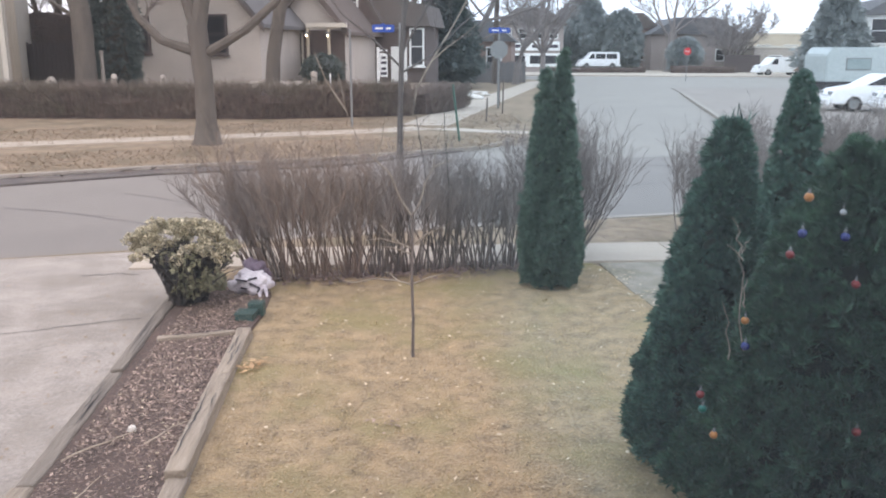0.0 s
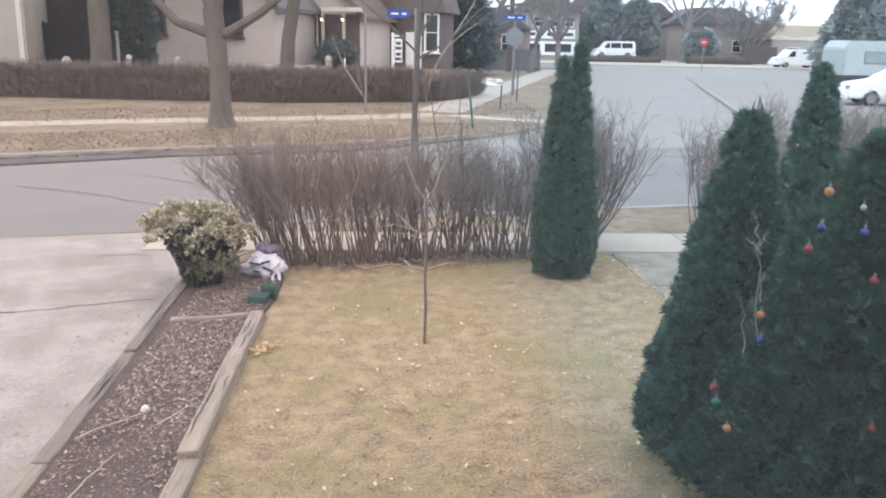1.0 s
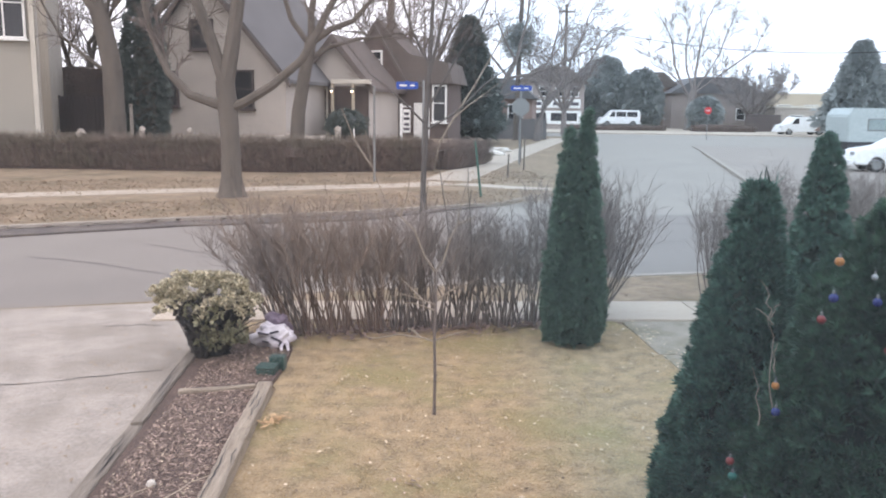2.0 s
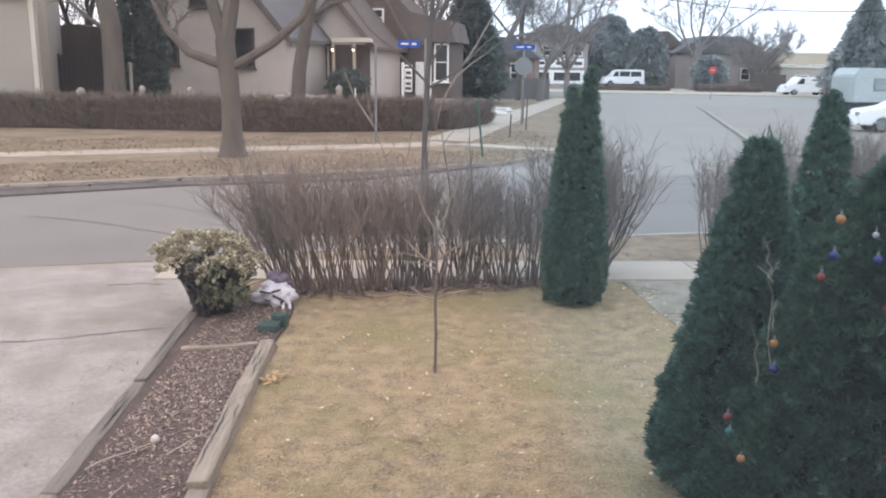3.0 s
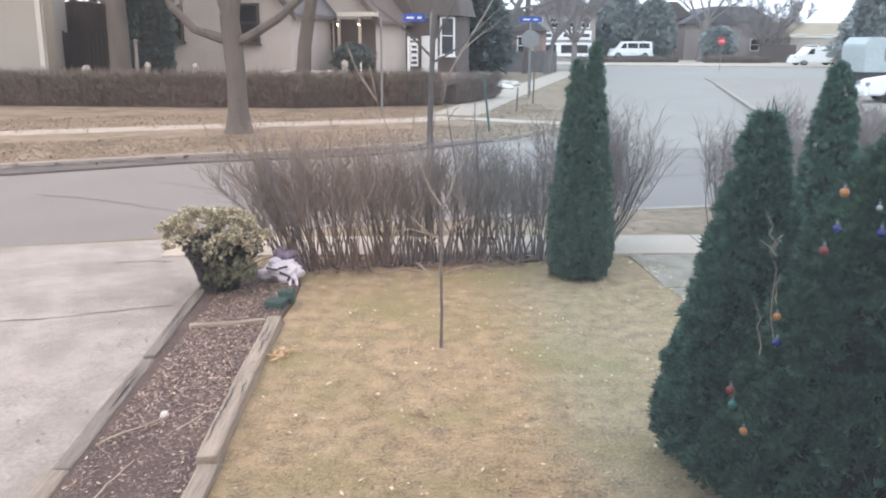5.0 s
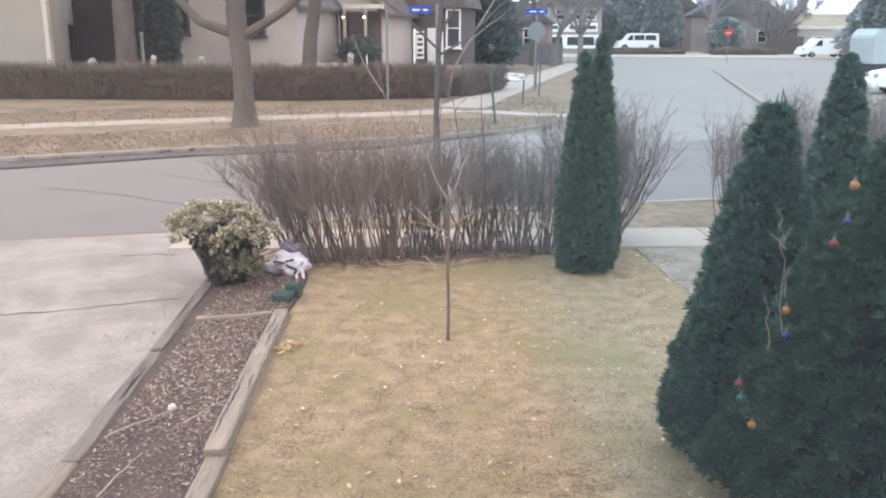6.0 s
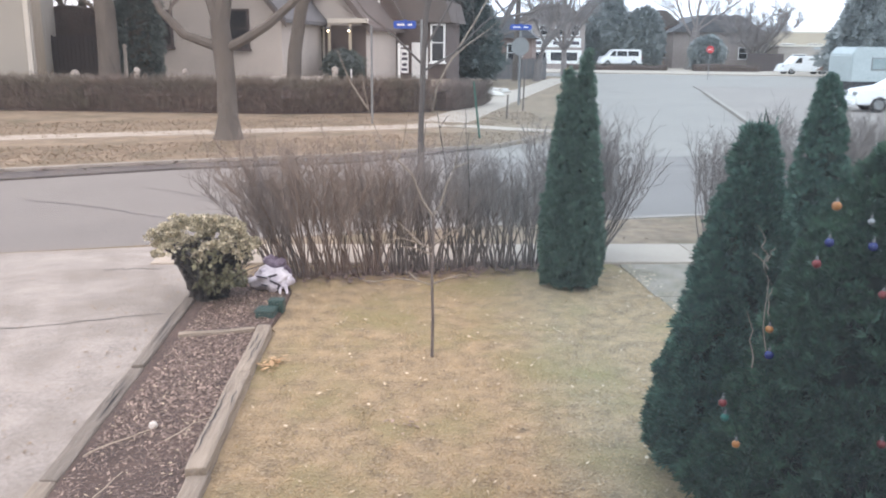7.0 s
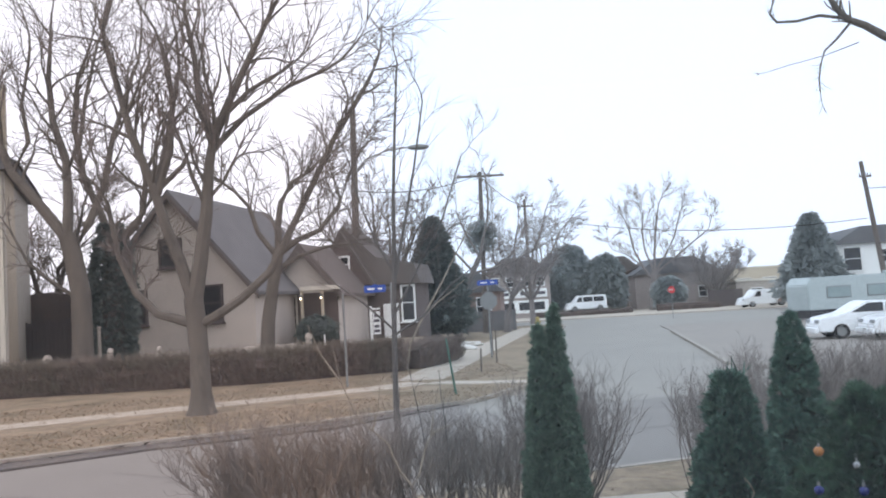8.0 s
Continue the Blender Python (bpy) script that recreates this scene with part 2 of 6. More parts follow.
    orange=mat("orange_bauble", (0.40, 0.16, 0.04), (0.33, 0.13, 0.035), 10, 40, 0.3, 0.0),
    bauble_blue=mat("blue_bauble", (0.01, 0.018, 0.14), None, 10, 40, 0.25, 0.0),
    bauble_red=mat("red_bauble", (0.20, 0.02, 0.02), None, 10, 40, 0.3, 0.0),
    bauble_teal=mat("teal_bauble", (0.012, 0.12, 0.095), None, 10, 40, 0.3, 0.0),
    yellow=mat("yellow_paint", (0.42, 0.33, 0.12), (0.34, 0.27, 0.10), 5, 30, 0.6, 0.0),
    stake=mat("green_stake", (0.05, 0.12, 0.09), None, 5, 30, 0.6, 0.0),
    dark=mat("dark_window_void", (0.03, 0.03, 0.033), (0.045, 0.045, 0.05), 1.0, 4, 0.2, 0.0),
    wire=mat("cable", (0.05, 0.05, 0.05), None, 5, 30, 0.7, 0.0),
)


def glow(name, colour, strength):
    m = bpy.data.materials.new(name)
    m.use_nodes = True
    b = m.node_tree.nodes["Principled BSDF"]
    b.inputs["Base Color"].default_value = (*colour, 1)
    b.inputs["Emission Color"].default_value = (*colour, 1)
    b.inputs["Emission Strength"].default_value = strength
    return m


M["bulb"] = glow("lit_porch_bulb", (1.0, 0.86, 0.62), 6.0)


# ---- builders ----
def part(name, data, material, parent=None, label="", kind=""):
    """Links a bmesh, or a tuple of vertices and faces, as one mesh object."""
    me = bpy.data.meshes.new(name)
    if isinstance(data, tuple):
        me.from_pydata([tuple(v) for v in data[0]], [], [tuple(f) for f in data[1]])
    else:
        data.normal_update()
        data.to_mesh(me)
        data.free()
    me.materials.append(material)
    ob = new(name, me)
    ob.parent = parent
    return tagged(ob, label, kind=kind)


def base(name, place, label, category, group="", turn=0.0):
    """An empty that holds the parts of one thing."""
    ob = new(name)
    ob.empty_display_size = 0.1
    ob.matrix_basis = pose(*place, 0, 0, turn)
    return tagged(ob, label, category, group)


def smooth(ob):
    ob.data.polygons.foreach_set("use_smooth", [True] * len(ob.data.polygons))
    return ob


def box(size, at=(0, 0, 0), bevel=0.0, bm=None, turn=0.0):
    """A box standing on at, with rounded edges."""
    bm = bm or bmesh.new()
    made = bmesh.ops.create_cube(bm, size=1)["verts"]
    m = pose(at[0], at[1], at[2] + size[2] / 2, 0, 0, turn) @ Matrix.Diagonal((*size, 1))
    bmesh.ops.transform(bm, matrix=m, verts=made)
    if bevel:
        edges = list({e for v in made for e in v.link_edges})
        bmesh.ops.bevel(bm, geom=edges, offset=bevel, segments=2, affect="EDGES", profile=0.6)
    return bm


def prism(outline, z0, z1, bm=None):
    """A slab with the given plan outline."""
    bm = bm or bmesh.new()
    low = [bm.verts.new((x, y, z0)) for x, y in outline]
    top = [bm.verts.new((x, y, z1)) for x, y in outline]
    n = len(outline)
    bm.faces.new(top)
    bm.faces.new(low[::-1])
    for i in range(n):
        bm.faces.new((low[i], low[(i + 1) % n], top[(i + 1) % n], top[i]))
    bmesh.ops.recalc_face_normals(bm, faces=bm.faces)
    return bm


def extrude(outline, width, bm=None, y0=0.0, bevel=0.0):
    """An outline in the xz plane, carried along y."""
    bm = bm or bmesh.new()
    a = [bm.verts.new((x, y0, z)) for x, z in outline]
    b = [bm.verts.new((x, y0 + width, z)) for x, z in outline]
    n = len(outline)
    fs = [bm.faces.new(a), bm.faces.new(b[::-1])]
    fs += [bm.faces.new((a[i], b[i], b[(i + 1) % n], a[(i + 1) % n])) for i in range(n)]
    bmesh.ops.recalc_face_normals(bm, faces=fs)
    if bevel:
        bmesh.ops.bevel(bm, geom=list({e for f in fs for e in f.edges}), offset=bevel, segments=2, affect="EDGES")
    return bm


def rod(a, b, r0, r1=None, sides=8, bm=None):
    bm = bm or bmesh.new()
    a, b = Vector(a), Vector(b)
    d = b - a
    m = Matrix.Translation((a + b) / 2) @ d.to_track_quat("Z", "Y").to_matrix().to_4x4()
    bmesh.ops.create_cone(bm, cap_ends=True, segments=sides, radius1=r0, radius2=r0 if r1 is None else r1, depth=d.length, matrix=m)
    return bm


def ball(r, at=(0, 0, 0), bm=None, squash=(1, 1, 1), rough=0.0, seed=0, sub=3):
    bm = bm or bmesh.new()
    made = bmesh.ops.create_icosphere(bm, subdivisions=sub, radius=1)["verts"]
    for v in made:
        k = r * (1 + rough * noise.noise(v.co * 1.7 + Vector((seed, 0, 0))) + rough * 0.5 * noise.noise(v.co * 4.3 + Vector((0, seed, 0))))
        v.co = Vector((v.co.x * squash[0], v.co.y * squash[1], v.co.z * squash[2])) * k + Vector(at)
    return bm


class Tubes:
    """Many tapered branches gathered into one mesh."""

    def __init__(self):
        self.v, self.f = [], []

    def add(self, pts, radii, sides=5):
        pts = [Vector(p) for p in pts]
        start = len(self.v)
        for i, p in enumerate(pts):
            d = (pts[min(i + 1, len(pts) - 1)] - pts[max(i - 1, 0)]).normalized()
            u = d.cross(Vector((0.31, 0.2, 0.93)) if abs(d.z) < 0.9 else Vector((1, 0.1, 0))).normalized()
            w = d.cross(u)
            for k in range(sides):
                a = 2 * math.pi * k / sides
                self.v.append(p + (u * math.cos(a) + w * math.sin(a)) * radii[i])
        for i in range(len(pts) - 1):
            for k in range(sides):
                a, b = start + i * sides + k, start + i * sides + (k + 1) % sides
                self.f.append((a, b, b + sides, a + sides))

    def data(self):
        return (self.v, self.f)


def bend(p, d, length, n, rng, wobble, lift):
    """A crooked line from p."""
    pts, d = [Vector(p)], Vector(d).normalized()
    for _ in range(n):
        d = (d + Vector((rng.gauss(0, wobble), rng.gauss(0, wobble), rng.gauss(0, wobble) + lift))).normalized()
        pts.append(pts[-1] + d * length / n)
    return pts


def grow(tubes, fine, p, d, length, r, level, rng, spread=0.7, lift=0.05, kids=3, thin=0.012):
    """A limb with its branches; the last levels go into fine."""
    n = 5 if level > 1 else 4
    pts = bend(p, d, length, n, rng, 0.16, lift)
    radii = [r * (1 - 0.62 * i / n) for i in range(n + 1)]
    (tubes if level > 1 else fine).add(pts, radii, 6 if level > 2 else (4 if level > 1 else 3))
    if level == 0:
        return
    for k in range(kids + (1 if level < 3 else 0)):
        f = 0.3 + 0.7 * (k + rng.random()) / (kids + 1)
        i = min(int(f * n), n - 1)
        q = pts[i].lerp(pts[i + 1], f * n - i)
        along = (pts[i + 1] - pts[i]).normalized()
        side = Vector((rng.gauss(0, 1), rng.gauss(0, 1), rng.gauss(0, 0.8)))
        side = (side - along * side.dot(along)).normalized()
        grow(tubes, fine, q, along + side * spread * rng.uniform(0.7, 1.3), length * rng.uniform(0.5, 0.75), max(thin, r * 0.5), level - 1, rng, spread, lift, kids, thin)
    end = pts[-1] - pts[-2]
    grow(tubes, fine, pts[-1], end, length * 0.62, max(thin, radii[-1]), level - 1, rng, spread, lift, kids, thin)


def sprays(count, place, size, rng, droop=0.3, fan=3, slim=0.16, spread=0.75):
    """Flat scaly sprays: fans of narrow leaflets. place() gives a point and the way outwards."""
    v, f = [], []
    for _ in range(count):
        p, out = place()
        out = Vector(out)
        up = (out + Vector((rng.gauss(0, 0.35), rng.gauss(0, 0.35), rng.gauss(0.35, 0.4)))).normalized()
        side = up.cross(Vector((rng.gauss(0, 1), rng.gauss(0, 1), rng.gauss(0, 1)))).normalized()
        s = size * rng.uniform(0.6, 1.4)
        for k in range(fan):
            a = (k - (fan - 1) / 2) * spread
            d = (up * math.cos(a) + side * math.sin(a)).normalized()
            w = side * math.cos(a) - up * math.sin(a)
            q = Vector(p)
            i = len(v)
            v += [q, q + d * s * 0.55 + w * s * slim, q + d * s - Vector((0, 0, droop * s * 0.3)), q + d * s * 0.55 - w * s * slim]
            f.append((i, i + 1, i + 2, i + 3))
    return (v, f)


# ---- ground, roads, walks ----
def structure(name, bm, material, label, category):
    return tagged(part(name, bm, material), label, category, kind="structure")


ground = structure("ground", prism([(-900, -900), (900, -900), (900, 900), (-900, 900)], -0.6, -0.14), M["earth"], "dull winter ground reaching to the horizon", "ground")

near_kerb = [(-40.0, -1.7), (-4.86, 8.98), (2.56, 11.23), (9.0, 12.9), (40.0, 20.0)]
far_kerb = [(-40.0, 0.9), (-8.08, 15.28), (-5.43, 16.66), (-2.25, 18.01), (1.2, 20.2), (3.2, 23.5), (4.3, 28.5), (5.47, 37.3), (8.2, 51.0), (11.5, 67.0), (10.5, 69.5), (6.0, 71.5), (-40.0, 78.0)]
road = structure("road", prism([(-42, -6), (42, 14), (90, 16), (90, 100), (-45, 92), (-45, -6)], -0.3, -0.10), M["asphalt"], "worn grey asphalt street with cracks", "road")

structure("road_side_street", prism([(0.9, 18.3), (10.5, 19.6), (9.3, 25.5), (10.65, 31.6), (14.2, 47.8), (16.2, 56.5), (90, 50.5), (90, 100), (-45, 92), (-45, 79), (6, 71.6), (11.4, 67), (8.1, 51), (5.4, 37.3), (4.2, 28.5), (3.1, 23.5), (1.1, 20.1)], -0.2, -0.098), M["pale_road"], "pale sun-bleached asphalt of the side street", "road")

lot = structure("ground_lot", prism([(-40, -30), (40, -30)] + near_kerb[::-1], -0.3, -0.012), M["verge"], "dry winter verge in front of the house", "verge")
verge = structure("ground_far_verge", prism(far_kerb + [(-60, 78), (-60, 0.9)], -0.3, 0.0), M["verge"], "leaf-strewn winter grass across the street", "verge")


def kerb(name, line, width, side):
    """A kerb as a chain of cast stones along a line."""
    holder = tagged(new(name), "weathered concrete kerb along the street", "kerb", kind="structure")
    for (x0, y0), (x1, y1) in zip(line, line[1:]):
        d = Vector((x1 - x0, y1 - y0))
        length = d.length
        n = max(1, round(length / 3.0))
        nrm = Vector((-d.y, d.x)).normalized() * side * width / 2
        for k in range(n):
            c = Vector((x0, y0)) + d * ((k + 0.5) / n) + nrm
            bm = box((length / n - 0.012, width, 0.2), (0, 0, -0.2), 0.018)
            st = part("kerb_stone", bm, M["kerb"], holder)
            st.matrix_basis = pose(c.x, c.y, 0.006, 0, 0, math.degrees(math.atan2(d.y, d.x)))
    return holder


kerb("kerb_near", [(-2.7, 9.62)] + near_kerb[2:4], 0.13, 1)
kerb("kerb_far", [(-20.0, 9.1)] + far_kerb[1:10], 0.11, -1)

# gutter strip; its dark colour also carries the kerb face's shadow
far_edge = [Vector(p) for p in far_kerb[:5]]
gutter_line = []
for i, p in enumerate(far_edge):
    d = far_edge[min(i + 1, 4)] - far_edge[max(i - 1, 0)]
    gutter_line.append(p + Vector((d.y, -d.x)).normalized() * (0.0 if i == 4 else 0.85 + 0.12 * math.sin(i * 2.3)))
structure("gutter", prism([tuple(p) for p in gutter_line] + [tuple(p) for p in far_edge[::-1]], -0.14, -0.062), M["gutter"], "dark damp gutter along the far kerb, with kerb shadow in its colour", "gutter")

# far corner across the side street: a paved lot with a kerb along the street
kerb("kerb_side", [(9.2, 25.5), (10.6, 31.62), (14.17, 47.7)], 0.16, -1)

lawn = structure("lawn", prism([(-1.20, -3), (2.4, -3), (2.3, 5.6), (2.12, 7.58), (1.77, 8.72), (-0.6, 8.55), (-2.4, 8.45), (-1.35, 6.4)], -0.1, 0.0), M["lawn"], "dry straw-coloured front lawn", "lawn")
driveway = structure("driveway", prism([(-9, -3), (-1.9, -3), (-1.96, 3.6), (-2.26, 7.5), (-2.7, 8.5), (-3.3, 9.3), (-4.86, 8.9), (-9, 7.6)], -0.2, -0.004), M["concrete"], "pale concrete driveway with a cracked joint", "driveway")
bed = structure("garden_bed", prism([(-1.88, 0.9), (-1.2, 0.9), (-1.40, 6.4), (-1.38, 6.9), (-1.42, 7.5), (-1.6, 7.95), (-2.25, 7.95), (-2.2, 7.3)], -0.05, 0.035), M["mulch"], "garden bed of dark mulch and wood chips", "garden bed")

# the public walk and the path to the house, slab by slab
sidewalk = tagged(new("sidewalk_near"), "pale concrete walk between lawn and verge", "sidewalk", kind="structure")
path = tagged(new("garden_path"), "pale concrete path from walk to house", "path", kind="structure")
for k in range(6):
    y = 8.2 - k * 1.2
    slab = part("slab", box((1.05, 1.19, 0.1), (0, 0, -0.09), 0.008), M["path"], path)
    slab.matrix_basis = pose(2.42 + 0.13 * k, y - 0.06, -0.003, 0, 0, 5)

# far walk: one strip along the street, one along the side street
far_walk = tagged(new("sidewalk_far"), "pale concrete walk across the street", "sidewalk", kind="structure")


def strip(line, width, step, parent):
    for (x0, y0), (x1, y1) in zip(line, line[1:]):
        d = Vector((x1 - x0, y1 - y0))
        n = max(1, round(d.length / step))
        for k in range(n):
            c = Vector((x0, y0)) + d * ((k + 0.5) / n)
            slab = part("slab", box((d.length / n - 0.012, width, 0.1), (0, 0, -0.09), 0.01), M["walk"], parent)
            slab.matrix_basis = pose(c.x, c.y, 0.006, 0, 0, math.degrees(math.atan2(d.y, d.x)))


strip([(-3.1, 8.93), (13.0, 9.77)], 0.86, 1.5, sidewalk)
strip([(-24.0, 13.5), (-10.6, 20.2), (-7.7, 21.5), (-1.4, 24.1), (-0.1, 25.1)], 1.15, 1.6, far_walk)
strip([(-0.1, 25.9), (2.5, 38.2), (8.6, 65.5)], 1.5, 1.7, far_walk)
strip([(0.3, 24.9), (1.6, 24.0), (3.0, 23.4)], 0.8, 1.2, far_walk)

# seams and cracks
def seam(name, line, width, z, material, label, category, seed):
    rng = random.Random(seed)
    pts = []
    for (x0, y0), (x1, y1) in zip(line, line[1:]):
        for k in range(8):
            f = k / 8
            pts.append((x0 + (x1 - x0) * f + rng.gauss(0, max(width * 0.5, 0.02)), y0 + (y1 - y0) * f + rng.gauss(0, max(width * 0.5, 0.02))))
    pts.append(line[-1])
    bm = bmesh.new()
    prev = None
    for i, (x, y) in enumerate(pts):
        w = width * rng.uniform(0.5, 1.2)
        a, b = bm.verts.new((x, y - w / 2, z)), bm.verts.new((x, y + w / 2, z))
        if prev:
            bm.faces.new((prev[0], a, b, prev[1]))
        prev = (a, b)
    return structure(name, bm, material, label, category)


seam("driveway_joint", [(-6.2, 5.4), (-3.56, 6.38), (-2.4, 6.85)], 0.014, 0.0, M["tar"], "dark cracked joint across the driveway", "joint", 1)
seam("driveway_crack", [(-3.5, 8.25), (-3.2, 8.33), (-2.9, 8.3)], 0.02, 0.0, M["faint"], "fine crack near the driveway's end", "crack", 2)
seam("road_crack", [(-6.4, 12.6), (-5.2, 12.2), (-4.2, 11.6), (-3.5, 11.1)], 0.045, -0.096, M["faint"], "tar-sealed crack in the street", "crack", 3)
seam("road_crack_long", [(-5.0, 13.9), (-3.2, 12.7), (-1.0, 13.4), (4.0, 14.9), (8.0, 16.2)], 0.045, -0.096, M["faint"], "long crack along the street", "crack", 4)
seam("road_crack_cross", [(-3.9, 12.9), (-2.9, 12.2), (-2.2, 11.9)], 0.05, -0.096, M["faint"], "short branching crack in the street", "crack", 6)
seam("road_seam", [(3.0, 17.5), (6.0, 17.3), (9.0, 19.5)], 0.12, -0.096, M["faint"], "patched seam at the side street", "seam", 5)

# ---- lawn cover ----
rng = random.Random(11)
v, f = [], []
for _ in range(70000):
    y = 1.0 + 7.6 * rng.random() ** 1.1
    x = rng.uniform(-1.3, 2.3)
    if x < -1.25 + max(0, 6.3 - y) * 0.02 and y < 6.5:
        continue
    tuft = max(0.0, noise.noise(Vector((x * 5, y * 5, 0.0))) + 0.25)
    if rng.random() > 0.45 + tuft:
        continue
    a, h, w = rng.uniform(0, 6.28), rng.uniform(0.003, 0.009) + 0.022 * tuft * rng.random(), 0.003
    lean = rng.uniform(0.012, 0.035)
    dx, dy = math.cos(a), math.sin(a)
    i = len(v)
    v += [(x - dy * w, y + dx * w, 0.002), (x + dy * w, y - dx * w, 0.002), (x + dx * lean, y + dy * lean, h)]
    f.append((i, i + 1, i + 2))
tagged(part("lawn_grass", (v, f), M["blade"]), "short dry grass blades on the lawn", "grass", kind="stuff")


def flakes(name, count, where, size, material, label, category, seed, z=0.01, lift=0.6, slim=(0.25, 0.7)):
    """Curled leaves or chips strewn on the ground."""
    r = random.Random(seed)
    v, f = [], []
    for _ in range(count):
        x, y = where(r)
        s, a = size * r.uniform(0.5, 1.5), r.uniform(0, 6.28)
        u = Vector((math.cos(a), math.sin(a), r.uniform(-0.4, 0.4))) * s
        w = Vector((-math.sin(a), math.cos(a), r.uniform(-0.4, 0.4))) * s * r.uniform(*slim)
        c = Vector((x, y, z + s * lift * r.random()))
        i = len(v)
        v += [c - u, c + w, c + u, c - w]
        f += [(i, i + 1, i + 3), (i + 1, i + 2, i + 3)]
    return tagged(part(name, (v, f), material), label, category, kind="stuff")


def in_bed(r):
    y = r.uniform(1.0, 7.7)
    return -2.0 - 0.04 * (y - 3.6) + 0.07 + r.random() * 0.62, y


def loose_bed(r):
    # chips lie thick on one side and leave bare soil in drifts
    while True:
        x, y = in_bed(r)
        side = (x + 2.0 + 0.04 * (y - 3.6)) / 0.69
        bare = noise.noise(Vector((x * 2.6, y * 1.1, 3.0))) + 0.8 * side * max(0, min(1, (5.2 - y) / 1.2)) - 0.25
        if r.random() > max(0, min(0.88, bare * 1.6)):
            return x, y


def far_bed(r):
    while True:
        x, y = in_bed(r)
        if r.random() < min(1.0, max(0.12, (y - 3.4) / 1.6)):
            return x, y


flakes("wood_chips", 17000, loose_bed, 0.0125, M["chip"], "brown wood chips and leaf litter in the bed", "mulch", 21, 0.034, 0.4, (0.1, 0.4))
flakes("leaf_fragments", 6000, far_bed, 0.0125, M["litter"], "pinkish-brown crumbled leaves on the mulch", "leaves", 29, 0.042, 0.5, (0.15, 0.55))
flakes("bed_leaf_litter", 700, loose_bed, 0.011, M["pale_leaf"], "pale dry leaves on the mulch", "leaves", 22, 0.048, 0.5, (0.12, 0.5))
flakes("lawn_leaf_litter", 620, lambda r: (r.uniform(-1.2, 2.1), r.uniform(2.4, 8.6)), 0.014, M["pale_leaf"], "small pale dry leaves scattered on the lawn", "leaves", 23, 0.018)
flakes("hedge_leaf_litter", 1900, lambda r: (lambda k: (-1.9 + 2.9 * k + r.gauss(0, 0.12), 7.98 + 0.6 * k + r.gauss(0, 0.17)))(r.random()), 0.028, M["chip"], "brown leaves gathered under the hedge", "leaves", 24, 0.015)
flakes("verge_leaf_litter", 420, lambda r: (lambda x: (x, 10.0 + 0.3 * (x - 1.5) + r.uniform(-0.35, 0.9)))(r.uniform(-2, 5)), 0.024, M["leaf_brown"], "dry leaves on the verge by the kerb", "leaves", 25, 0.0)
flakes("far_leaf_litter", 1200, lambda r: (lambda x: (x, 18.2 + 0.46 * (x + 2.2) + r.choice((r.uniform(0, 3.6), r.uniform(5.2, 9)))))(r.uniform(-16, 3)), 0.032, M["leaf_brown"], "dry leaves on the grass across the street", "leaves", 26, 0.01)
flakes("path_leaf_litter", 260, lambda r: (lambda k: (1.85 + 0.55 * k + r.gauss(0, 0.12), 8.75 - 3.2 * k + r.gauss(0, 0.2)))(r.random()), 0.016, M["pale_leaf"], "small dry leaves along the path edge", "leaves", 34, 0.008)
flakes("lawn_dark_specks", 900, lambda r: (r.uniform(-1.2, 2.2), r.uniform(2.2, 8.6)), 0.009, M["litter_dark"], "dark crumbs of old leaves in the lawn", "leaves", 35, 0.006, 0.3)
flakes("driveway_leaf_litter", 520, lambda r: (-2.2 - abs(r.gauss(0, 1.2)), r.uniform(2.5, 9.0)), 0.015, M["leaf_brown"], "dry leaf crumbs on the driveway", "leaves", 28, 0.004)
flakes("gutter_leaf_litter", 500, lambda r: (lambda x: (x, 17.1 + 0.47 * (x + 4.4) - abs(r.gauss(0, 0.25))))(r.uniform(-14, 0)), 0.05, M["chip"], "leaves lying in the gutter", "leaves", 27, -0.055)

# rough grass across the street
rng = random.Random(12)
v, f = [], []
for _ in range(15000):
    x = rng.uniform(-19, 3.0)
    y = 18.2 + 0.46 * (x + 2.2) + rng.choice((rng.uniform(0, 3.4), rng.uniform(5.2, 10.5)))
    a, h, w = rng.uniform(0, 6.28), rng.uniform(0.02, 0.05), 0.025
    lean = rng.uniform(1.2, 3.5) * h
    dx, dy = math.cos(a), math.sin(a)
    i = len(v)
    v += [(x - dy * w, y + dx * w, 0), (x + dy * w, y - dx * w, 0), (x + dx * lean, y + dy * lean, h)]
    f.append((i, i + 1, i + 2))
tagged(part("verge_grass", (v, f), M["leaf_brown"]), "rough dry grass on the far verge", "grass", kind="stuff")

